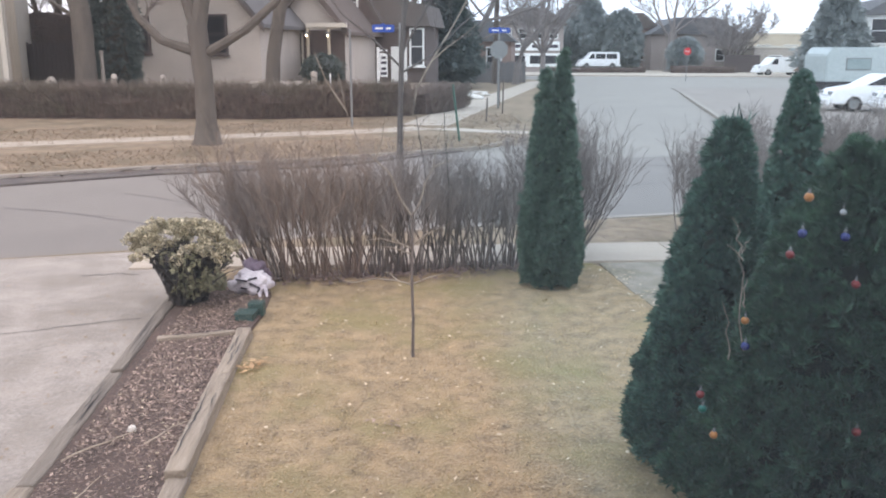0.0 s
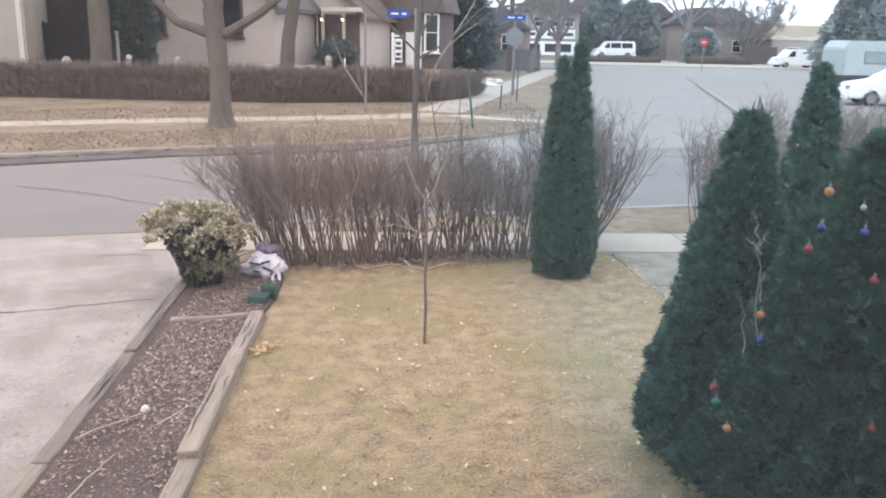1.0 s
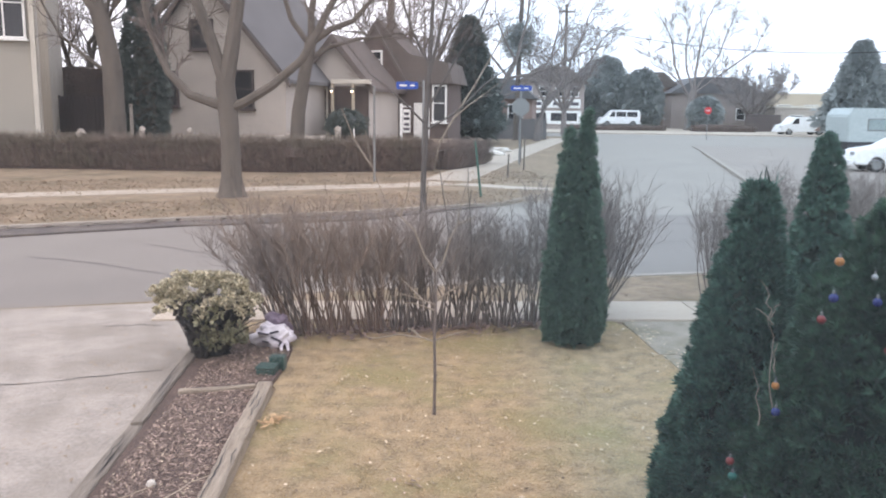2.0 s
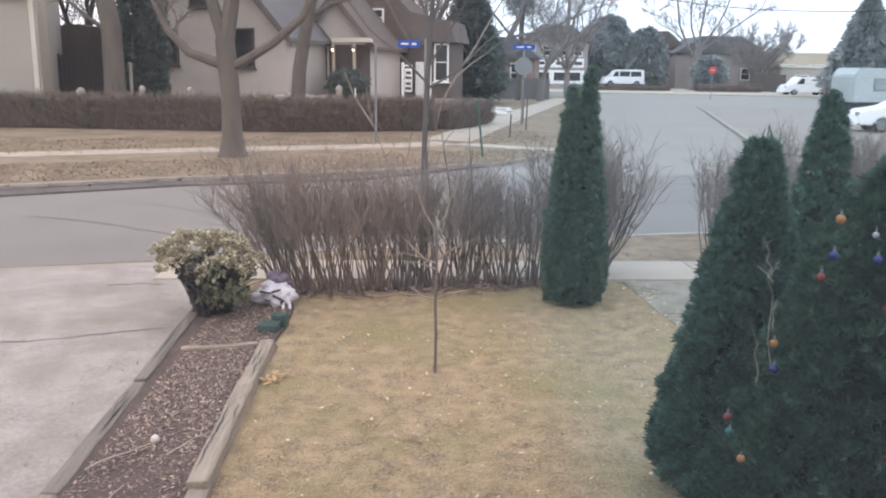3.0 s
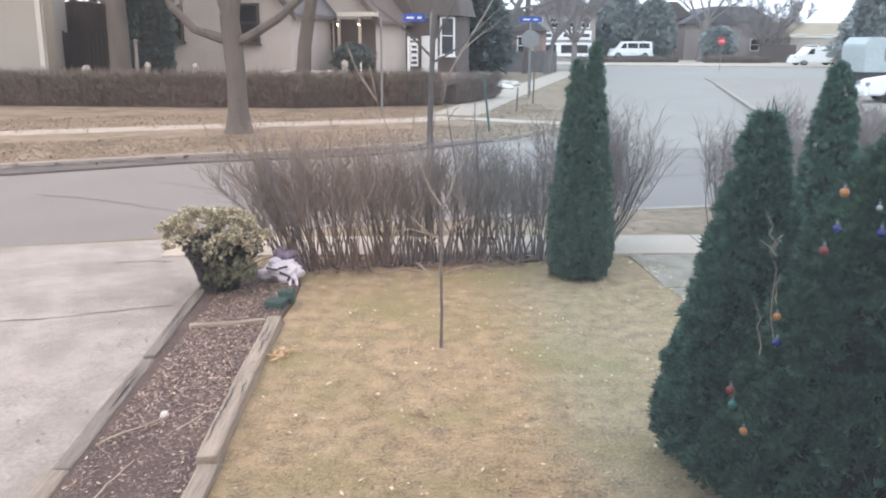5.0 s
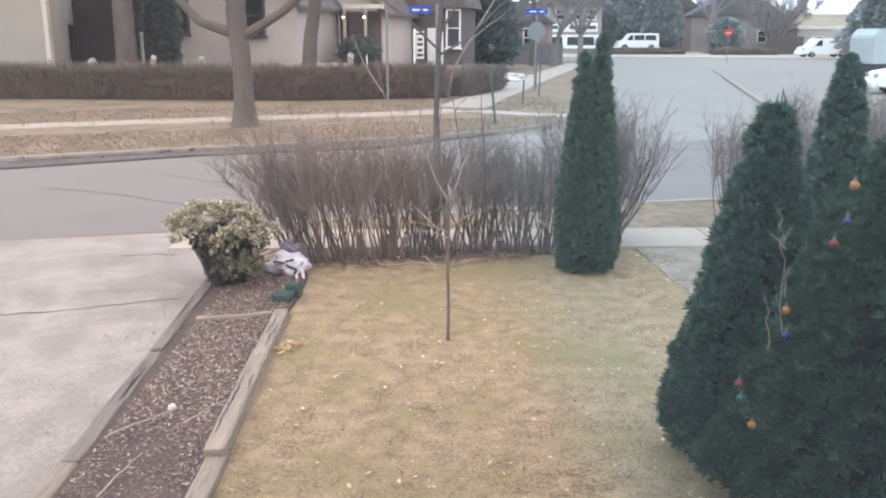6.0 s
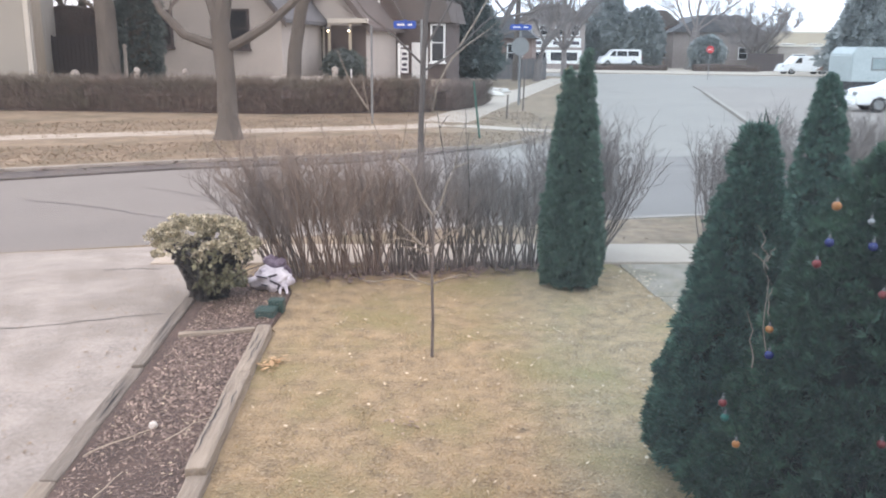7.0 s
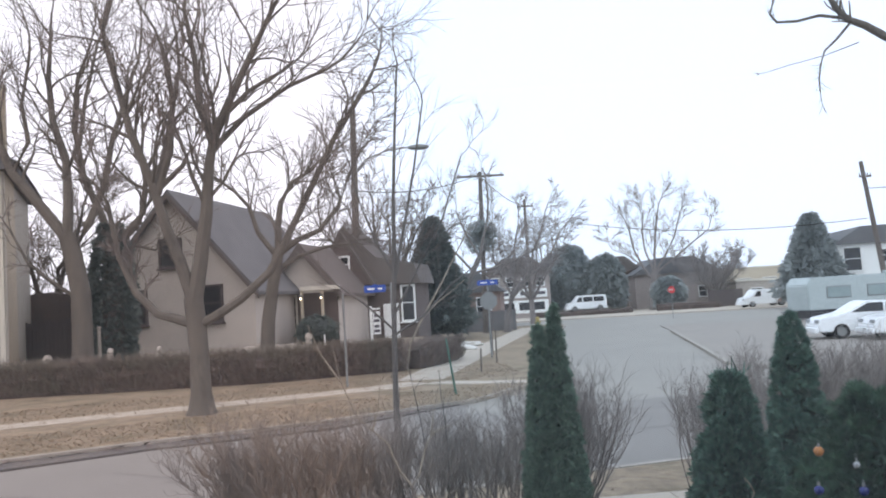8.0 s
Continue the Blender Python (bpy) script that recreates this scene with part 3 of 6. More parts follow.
# ---- garden bed edging ----
def timber(a, b, width, height, z, seed, label, material="timber"):
    """A weathered landscape timber with checks and worn edges."""
    a, b = Vector(a), Vector(b)
    d = b - a
    n = 14
    r = random.Random(seed)
    bm = box((width, d.length, height), (0, 0, 0), 0.014)
    bmesh.ops.subdivide_edges(bm, edges=[e for e in bm.edges if abs(e.verts[0].co.y - e.verts[1].co.y) > d.length * 0.5], cuts=n)
    for w in bm.verts:
        p = w.co * 6 + Vector((seed * 3.1, 0, 0))
        w.co.x += 0.007 * noise.noise(p)
        w.co.z += 0.009 * noise.noise(p + Vector((0, 9, 0))) * (1 if w.co.z > height * 0.4 else 0)
    ob = tagged(part("landscape_timber", bm, M[material]), label, "timber", "garden bed edging")
    c = (a + b) / 2
    ob.matrix_basis = pose(c.x, c.y, z, 0, 0, math.degrees(math.atan2(d.y, d.x)) - 90)
    for k in range(4):
        crack = bmesh.new()
        x, y, ln = r.uniform(-0.3, 0.3) * width, r.uniform(-0.4, 0.1) * d.length, r.uniform(0.15, 0.4) * d.length
        row = [(x + r.gauss(0, 0.004), y + ln * i / 6, 0.004 * math.sin(math.pi * i / 6) + 0.0005) for i in range(7)]
        up = [crack.verts.new((p[0] - p[2], p[1], height + 0.006)) for p in row]
        dn = [crack.verts.new((p[0] + p[2], p[1], height + 0.006)) for p in row]
        for i in range(6):
            crack.faces.new((up[i], dn[i], dn[i + 1], up[i + 1]))
        part("check", crack, M["tar"], ob, "dark drying crack")
    return ob


GREY = "weathered grey landscape timber edging the garden bed"
timber((-1.16, 1.0), (-1.275, 4.06), 0.112, 0.13, -0.08, 1, "split weathered timber edging the garden bed")
timber((-1.285, 3.99), (-1.365, 5.36), 0.115, 0.13, -0.036, 2, "cracked grey timber overlapping the next one")
timber((-1.368, 5.38), (-1.42, 6.36), 0.11, 0.13, -0.05, 3, GREY)
timber((-2.05, 6.17), (-1.49, 6.33), 0.06, 0.10, -0.035, 4, "thin timber closing the end of the bed")
timber((-1.87, 1.0), (-2.025, 3.92), 0.11, 0.12, -0.07, 5, "timber edging between driveway and bed")
timber((-2.025, 3.93), (-2.125, 5.5), 0.10, 0.12, -0.072, 6, "damp dark timber edging the driveway", "timber_dark")
timber((-2.13, 5.51), (-2.27, 7.5), 0.09, 0.12, -0.06, 7, "damp dark timber edging the driveway", "timber_dark")

tagged(smooth(part("white_stone", ball(0.028, (-1.70, 4.57, 0.055), squash=(1, 0.8, 0.8), rough=0.25, seed=3), M["stone"])), "small white stone lying on the mulch", "stone")
for a, b, rr in (((-1.93, 4.15), (-1.66, 4.53), 0.006), ((-1.72, 3.55), (-1.66, 4.0), 0.005), ((-1.55, 4.35), (-1.30, 4.85), 0.004)):
    t = Tubes()
    r0 = random.Random(int(a[1] * 100))
    pts = [(a[0] + (b[0] - a[0]) * k / 5 + r0.gauss(0, 0.008), a[1] + (b[1] - a[1]) * k / 5, 0.07 + 0.008 * math.sin(k)) for k in range(6)]
    t.add(pts, [rr * (1 - 0.1 * k) for k in range(6)], 5)
    tagged(part("fallen_stick", t.data(), M["pale_stick"]), "dry broken stick lying on the mulch", "stick")
flakes("orange_leaf_cluster", 34, lambda r: (-1.20 + r.gauss(0, 0.05), 5.68 + r.gauss(0, 0.08)), 0.028, M["leaf"], "clump of orange dry leaves by the timber", "leaves", 31, 0.02)
flakes("lawn_leaf_clump", 16, lambda r: (-0.2 + r.gauss(0, 0.06), 4.75 + r.gauss(0, 0.06)), 0.02, M["litter"], "small brown leaf clump on the lawn", "leaves", 32, 0.01)

# dark green plastic cover beside the bag
cover = base("utility_cover", (-1.46, 6.78, 0.02), "dark green plastic utility cover sunk in the bed", "utility cover", turn=-4)
part("body", box((0.15, 0.16, 0.06), (-0.02, -0.06, 0), 0.012), M["green_box"], cover)
part("lid", box((0.165, 0.17, 0.018), (-0.02, -0.06, 0.06), 0.008), M["green_box"], cover)
part("raised_rim", box((0.13, 0.1, 0.12), (0.03, 0.085, 0), 0.01), M["green_box"], cover)

# bags by the shrub
bag = base("plastic_bag", (-1.60, 7.52, 0.03), "crumpled white plastic bag with dark print on the bed", "plastic bag")
smooth(part("sack", ball(0.17, (0, 0, 0.09), squash=(1.0, 0.8, 0.62), rough=0.5, seed=5, sub=4), M["plastic_bag"], bag))
pr = bmesh.new()
for x, z, w, h, tilt in ((-0.06, 0.15, 0.1, 0.014, 10), (0.04, 0.165, 0.08, 0.014, -15), (0.05, 0.10, 0.09, 0.018, 25), (-0.02, 0.07, 0.10, 0.012, 12), (0.09, 0.06, 0.02, 0.05, 30)):
    bmesh.ops.create_cube(pr, size=1, matrix=pose(x, -0.135, z, -25, tilt, 0) @ Matrix.Diagonal((w, 0.03, h, 1)))
part("print", pr, M["print"], bag, "unreadable dark printing")
tail = Tubes()
tail.add([(0.1, -0.05, 0.1), (0.15, -0.11, 0.05), (0.17, -0.16, 0.0)], [0.025, 0.02, 0.01], 6)
tail.add([(0.05, -0.08, 0.08), (0.1, -0.14, 0.03), (0.11, -0.18, 0.0)], [0.02, 0.018, 0.01], 6)
part("handle", tail.data(), M["plastic_bag"], bag)
tagged(smooth(part("purple_bag", ball(0.12, (-1.62, 7.8, 0.15), squash=(1.0, 0.7, 1.0), rough=0.7, seed=9, sub=4), M["purple"])), "crumpled purple plastic bag under the shrub stems", "plastic bag")
flakes("paper_scrap", 4, lambda r: (-0.61 + r.gauss(0, 0.02), 8.2 + r.gauss(0, 0.02)), 0.035, M["white"], "white paper scrap at the foot of the hedge", "litter", 33, 0.015)


# ---- shrubs and hedges near the house ----
def bare_shrub(place, height, reach, lean, seed, material, label, group="bare hedge before the street", stems=24, foot=0.2, thick=1.0, lift=0.02):
    """Many stems from one foot that arch up and break into a haze of fine twigs."""
    r = random.Random(seed)
    ob = base("bare_shrub", place, label, "shrub", group)
    main, fine = Tubes(), Tubes()
    for _ in range(stems):
        a, k = r.uniform(0, 6.28), r.random() ** 0.6
        p = Vector((math.cos(a) * foot * k, math.sin(a) * 0.15 * k, -0.02))
        d = Vector((math.cos(a) * reach * k + lean[0] * r.uniform(0.3, 1.2), math.sin(a) * reach * k * 0.6 + lean[1], 1)).normalized()
        h = height * r.uniform(0.62, 0.93) / max(d.z, 0.55)
        pts = bend(p, d, h, 6, r, 0.10, lift)
        rad = r.uniform(0.005, 0.0105) * thick
        main.add(pts, [rad * (1 - 0.13 * i) for i in range(7)], 4)
        for j in range(13):
            f = r.uniform(0.3, 1.0) ** 0.75 * 5.95
            i = min(int(f), 5)
            q = pts[i].lerp(pts[i + 1], f - i)
            along = (pts[i + 1] - pts[i]).normalized()
            d2 = along * 0.7 + Vector((r.gauss(0, 0.5), r.gauss(0, 0.4), r.uniform(0.1, 0.7)))
            tw = bend(q, d2, r.uniform(0.12, 0.30), 3, r, 0.17, 0.04)
            fine.add(tw, [0.0032, 0.0026, 0.002, 0.0014], 3)
            for _ in range(3):
                fine.add(bend(tw[r.choice((1, 2, 3))], d2.normalized() * 0.6 + Vector((r.gauss(0, 0.6), r.gauss(0, 0.5), r.uniform(0.1, 0.8))), r.uniform(0.06, 0.19), 2, r, 0.2, 0.05), [0.0021, 0.0017, 0.0012], 3)
    tagged(part("stem_cluster", main.data(), material, ob), kind="stuff")
    tagged(part("crown", fine.data(), M["fine_red"] if material == M["stem_red"] else M["fine_stem"], ob), kind="stuff")
    return ob


HEDGE = "leafless brown deciduous shrub in the hedge row"
for k in range(8):
    f = k / 7
    x, y = -1.46 + 2.36 * f, 8.08 + 0.5 * f
    lean = ((-0.30, -0.18, -0.08, 0, 0, 0, 0, 0.02)[k], -0.02)
    bare_shrub((x, y, 0), 1.42 - 0.22 * f, 0.30, lean, 100 + k, M["stem_red"] if k < 3 else M["stem"], "leafless reddish-brown shrub ending the hedge row" if k < 3 else HEDGE, stems=34 if k < 3 else 28, thick=1.0 if k < 3 else 1.2)
for x, h, lean, seed in ((0.02, 1.72, 0.05, 141), (-0.08, 1.6, -0.1, 142), (0.12, 1.5, 0.12, 143)):
    stray = base("tall_shoot", (x, 8.35, 0), "tall thin bare shoot rising out of the hedge", "shoot", "tall shoots in the hedge")
    t = Tubes()
    r = random.Random(seed)
    line = bend((0, 0, -0.02), (lean, 0, 1), h, 7, r, 0.05, 0.02)
    t.add(line, [0.010 * (1 - 0.1 * i) for i in range(8)], 5)
    for i in (4, 5, 6, 7):
        t.add(bend(line[i], (r.gauss(0, 0.6), 0, 1), 0.18, 3, r, 0.15, 0.05), [0.004, 0.0035, 0.003, 0.002], 4)
    part("stem", t.data(), M["young"], stray)
bare_shrub((-1.55, 8.1, 0), 1.22, 0.24, (-0.46, -0.02), 119, M["stem"], "leafless shrub leaning out from the hedge end", stems=30)
bare_shrub((1.47, 9.0, 0), 1.48, 0.8, (0.12, 0), 122, M["stem"], "leafless shrub spreading behind the cedar", stems=60, thick=1.2, lift=0.17)
bare_shrub((1.42, 9.0, 0), 1.60, 0.26, (0.0, 0), 120, M["stem"], "leafless shrub spreading behind the cedar")
bare_shrub((1.48, 9.03, 0), 1.15, 0.6, (0.45, 0), 121, M["stem"], "leafless shrub spreading behind the cedar", stems=22, thick=1.2, lift=0.2)
for k in range(8):
    bare_shrub((3.2 + 0.62 * k, 9.75 + 0.28 * k + 0.05 * (k % 2), 0), 1.36 + 0.05 * (k % 3) + (0.16 if k > 1 else 0), 0.18 if k == 0 else 0.3, (-0.04 if k == 0 else 0, 0), 130 + k, M["stem"], "leafless shrub beyond the garden path", "bare hedge beyond the path", 36 if k < 2 else 60)


def crown_place(r, height, radius, profile, z0, lump, offset=(0, 0), tilt=(0, 0)):
    """Points on an uneven tapering crown, and the way outwards there."""
    def place():
        u = r.random() ** 1.15
        a = r.uniform(0, 6.28)
        k = radius * profile(u) * (1 + lump * noise.noise(Vector((math.cos(a) * 3.0, math.sin(a) * 3.0, u * height * 6 + radius * 9))))
        k *= r.uniform(0.80, 1.05) if r.random() > 0.06 else r.uniform(1.03, 1.12)
        z = z0 + u * (height - z0)
        return (offset[0] + tilt[0] * u + math.cos(a) * k, offset[1] + tilt[1] * u + math.sin(a) * k, z), (math.cos(a), math.sin(a), 0.35)
    return place


def lathe(height, radius, profile, z0, lump, offset=(0, 0), tilt=(0, 0)):
    v, f, n, m = [], [], 18, 22
    for j in range(m + 1):
        u = j / m
        for k in range(n):
            a = 2 * math.pi * k / n
            q = radius * max(profile(u), 0.01) * (1 + lump * noise.noise(Vector((math.cos(a) * 3.0, math.sin(a) * 3.0, u * height * 6 + radius * 9))))
            v.append((offset[0] + tilt[0] * u + math.cos(a) * q, offset[1] + tilt[1] * u + math.sin(a) * q, z0 + u * (height - z0)))
    for j in range(m):
        for k in range(n):
            a, b = j * n + k, j * n + (k + 1) % n
            f.append((a, b, b + n, a + n))
    return (v, f)


def column(u):
    return min(1, (u + 0.04) / 0.2) ** 0.5 * (1 - u) ** 0.62


def cone(u):
    return min(1, (u + 0.05) / 0.15) ** 0.6 * (1 - 0.97 * u) ** 0.82


def spire(u):
    return min(1, (u + 0.06) / 0.26) ** 0.45 * (1 - u) ** 0.84


def tufted_place(r, height, radius, profile, offset, tilt, tufts, size):
    """Foliage gathered in fist-sized tufts on a tapering crown, with hollows between them."""
    heads = []
    while len(heads) < tufts:
        u = r.random() ** 1.2
        if r.random() > profile(u) + 0.12:
            continue
        a = r.uniform(0, 6.28)
        lump = 1 + 0.14 * noise.noise(Vector((math.cos(a) * 2.6, math.sin(a) * 2.6, u * height * 4 + radius * 9)))
        k = radius * profile(u) * lump * r.uniform(0.84, 1.0)
        heads.append((Vector((offset[0] + tilt[0] * u + math.cos(a) * k, offset[1] + tilt[1] * u + math.sin(a) * k, 0.04 + u * (height - 0.06))), Vector((math.cos(a), math.sin(a), 0.55 + 0.6 * u)).normalized(), size * r.uniform(0.6, 1.35) * (1 - 0.35 * u)))

    def place():
        c, out, s = r.choice(heads)
        d = (out * 0.9 + Vector((r.gauss(0, 0.6), r.gauss(0, 0.6), r.gauss(0.1, 0.6)))).normalized()
        return c + d * s * r.random() ** 0.6, (d * 0.7 + out * 0.6 + Vector((0, 0, 0.25))).normalized()
    return place


def evergreen(name, place, parts_spec, size, material, label, seed, category="evergreen", group="", tuft=0.07):
    """An evergreen of one or more leaders: each has height, radius, offset, tilt, profile, tufts, sprays."""
    r = random.Random(seed)
    ob = base(name, place, label, category, group)
    part("trunk", rod((0, 0, -0.05), (0, 0, parts_spec[0][0] * 0.7), 0.035, 0.015), M["bark"], ob)
    for height, radius, offset, tilt, profile, tufts, count in parts_spec:
        crown = part("crown", sprays(count, tufted_place(r, height, radius, profile, offset, tilt, tufts, tuft), size, r, 0.3, 4, 0.10, 0.40), material, ob)
        # dark core: the shade between the sprays is in its colour
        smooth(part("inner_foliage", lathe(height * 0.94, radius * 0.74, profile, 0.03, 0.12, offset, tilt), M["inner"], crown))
    return ob


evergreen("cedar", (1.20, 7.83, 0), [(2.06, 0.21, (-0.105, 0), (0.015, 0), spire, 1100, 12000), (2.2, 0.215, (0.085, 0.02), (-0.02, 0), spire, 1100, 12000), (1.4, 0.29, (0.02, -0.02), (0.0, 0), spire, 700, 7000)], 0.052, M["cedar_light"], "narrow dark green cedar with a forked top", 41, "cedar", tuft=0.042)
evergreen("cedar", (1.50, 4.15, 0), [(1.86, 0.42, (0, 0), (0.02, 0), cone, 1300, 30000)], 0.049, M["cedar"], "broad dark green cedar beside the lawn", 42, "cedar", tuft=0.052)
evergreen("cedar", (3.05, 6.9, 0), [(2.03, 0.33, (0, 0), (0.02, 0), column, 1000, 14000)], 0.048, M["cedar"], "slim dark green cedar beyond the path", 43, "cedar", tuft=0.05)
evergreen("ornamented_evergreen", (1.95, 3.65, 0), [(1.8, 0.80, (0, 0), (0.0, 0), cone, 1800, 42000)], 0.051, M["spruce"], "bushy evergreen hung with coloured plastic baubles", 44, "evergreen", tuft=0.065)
tips = Tubes()
r = random.Random(45)
for _ in range(14):
    tips.add(bend((0.02 + r.gauss(0, 0.04), r.gauss(0, 0.03), 1.76), (r.gauss(0, 0.4), 0, 1), r.uniform(0.1, 0.2), 3, r, 0.2, 0.1), [0.006, 0.005, 0.004, 0.002], 4)
tagged(part("loose_shoots", tips.data(), M["cedar"], bpy.data.objects["cedar.001"]), "thin loose shoots at the tip")


def bauble(place, size, material, label, squash=1.0):
    ob = base("bauble", place, label, "bauble", "baubles on the evergreen")
    smooth(part("globe", ball(size, (0, 0, 0), squash=(1, 1, squash), sub=2), M[material], ob))
    part("cap", rod((0, 0, size * squash * 0.9), (0, 0, size * squash + 0.012), size * 0.3, size * 0.28), M["metal"], ob, "small silver cap")
    hook = Tubes()
    hook.add([(0, 0, size * squash + 0.01), (0.004, 0, size * squash + 0.018), (0.0, 0.012, size * squash + 0.022)], [0.001] * 3, 4)
    part("hook", hook.data(), M["metal"], ob)


BA = [(1.6, 3.42, 1.61), (1.41, 3.5, 1.05), (1.4, 3.45, 0.95), (1.21, 3.42, 0.74), (1.21, 3.38, 0.69), (1.22, 3.25, 0.63), (1.56, 3.36, 1.47), (1.74, 3.4, 1.55), (1.5, 3.32, 1.39), (1.79, 3.33, 1.26), (1.74, 3.1, 0.71), (1.75, 3.38, 1.45)]
for p, s, m, l in (
    (BA[0], 0.026, "orange", "round orange plastic bauble on the evergreen"), (BA[1], 0.023, "orange", "round orange plastic bauble on the evergreen"),
    (BA[2], 0.026, "bauble_blue", "dark blue plastic bauble on the evergreen"), (BA[3], 0.024, "bauble_red", "red plastic bauble on the evergreen"),
    (BA[4], 0.024, "bauble_teal", "teal green plastic bauble on the evergreen"), (BA[5], 0.022, "orange", "round orange plastic bauble on the evergreen"),
    (BA[6], 0.026, "bauble_blue", "dark blue plastic bauble on the evergreen"), (BA[7], 0.018, "glassy", "smoky grey plastic bauble on the evergreen"),
    (BA[8], 0.024, "bauble_red", "red plastic bauble on the evergreen"), (BA[9], 0.024, "bauble_red", "red plastic bauble on the evergreen"),
    (BA[10], 0.024, "bauble_red", "red plastic bauble on the evergreen"), (BA[11], 0.026, "bauble_blue", "dark blue plastic bauble on the evergreen")):
    bauble(p, s * 0.78, m, l)

# pale dead stems caught between the evergreens
vine = Tubes()
r = random.Random(46)
for a, b in (((1.41, 3.5, 0.91), (1.37, 3.5, 1.34)), ((1.36, 3.5, 0.87), (1.31, 3.5, 1.13)), ((1.37, 3.5, 1.32), (1.32, 3.5, 1.51)), ((1.37, 3.5, 1.35), (1.4, 3.5, 1.42)), ((1.37, 3.5, 1.34), (1.31, 3.5, 1.39)), ((1.39, 3.5, 1.11), (1.4, 3.5, 1.24))):
    a, b = Vector(a), Vector(b)
    vine.add([a.lerp(b, k / 6) + Vector((r.gauss(0, 0.008), 0, 0)) for k in range(7)], [0.004 - 0.0004 * k for k in range(7)], 5)
tagged(part("dead_stems", vine.data(), M["pale"]), "pale dead stems standing between the evergreens", "stems")

# variegated shrub
r = random.Random(51)
eu = base("euonymus_shrub", (-2.13, 7.2, 0), "mushroom-shaped evergreen shrub with yellow-edged leaves", "shrub")
stems = Tubes()
for _ in range(26):
    a = r.uniform(0, 6.28)
    stems.add(bend((math.cos(a) * 0.12, math.sin(a) * 0.1, 0), (math.cos(a) * 0.45, math.sin(a) * 0.4, 1), r.uniform(0.45, 0.7), 5, r, 0.14, 0.0), [0.012, 0.010, 0.008, 0.006, 0.005, 0.004], 5)
tagged(part("stem_cluster", stems.data(), M["young"], eu), kind="stuff")


clumps = []
for k in range(104):
    a, u = r.uniform(0, 6.28), r.random() ** 0.5
    drop = 0.10 * r.random() if u > 0.75 else 0.0
    clumps.append((math.cos(a) * u * 0.50 - 0.02, math.sin(a) * u * 0.36, 0.57 + 0.17 * (1 - u ** 3) - drop + r.uniform(-0.05, 0.05), r.uniform(0.035, 0.07)))


def cap_place():
    x, y, z, s = r.choice(clumps)
    d = Vector((r.gauss(0, 1), r.gauss(0, 1), r.gauss(0.5, 0.9))).normalized()
    return (x + d.x * s, y + d.y * s, z + d.z * s * 0.75), (d.x, d.y, abs(d.z) + 0.3)


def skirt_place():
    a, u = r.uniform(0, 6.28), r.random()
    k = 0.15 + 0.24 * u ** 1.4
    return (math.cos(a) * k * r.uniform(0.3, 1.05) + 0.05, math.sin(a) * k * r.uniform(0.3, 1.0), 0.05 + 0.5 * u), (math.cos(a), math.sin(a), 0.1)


low = []
for _ in range(44):
    a, u = r.uniform(0, 6.28), r.random()
    low.append((math.cos(a) * (0.14 + 0.18 * u) + 0.16, math.sin(a) * (0.2 + 0.14 * u), 0.14 + 0.38 * u, r.uniform(0.03, 0.065)))


def low_place():
    x, y, z, s = r.choice(low)
    d = Vector((r.gauss(0, 1), r.gauss(0, 1), r.gauss(0.2, 1))).normalized()
    return (x + d.x * s, y + d.y * s, z + d.z * s), (d.x, d.y, 0.3)


part("side_leaves", sprays(950, low_place, 0.042, r, 0.2, 3, 0.26), M["euonymus_mid"], eu)
part("leaf_crown", sprays(3300, cap_place, 0.034, r, 0.1, 3, 0.26), M["euonymus"], eu)
# dark skirt: shade beneath the cap put into the leaf colour
part("shaded_leaves", sprays(3000, skirt_place, 0.038, r, 0.3, 3, 0.24), M["euonymus_shade"], eu, "lower leaves with the shade under the cap in their colour")
eu.scale = (0.93, 0.93, 0.95)

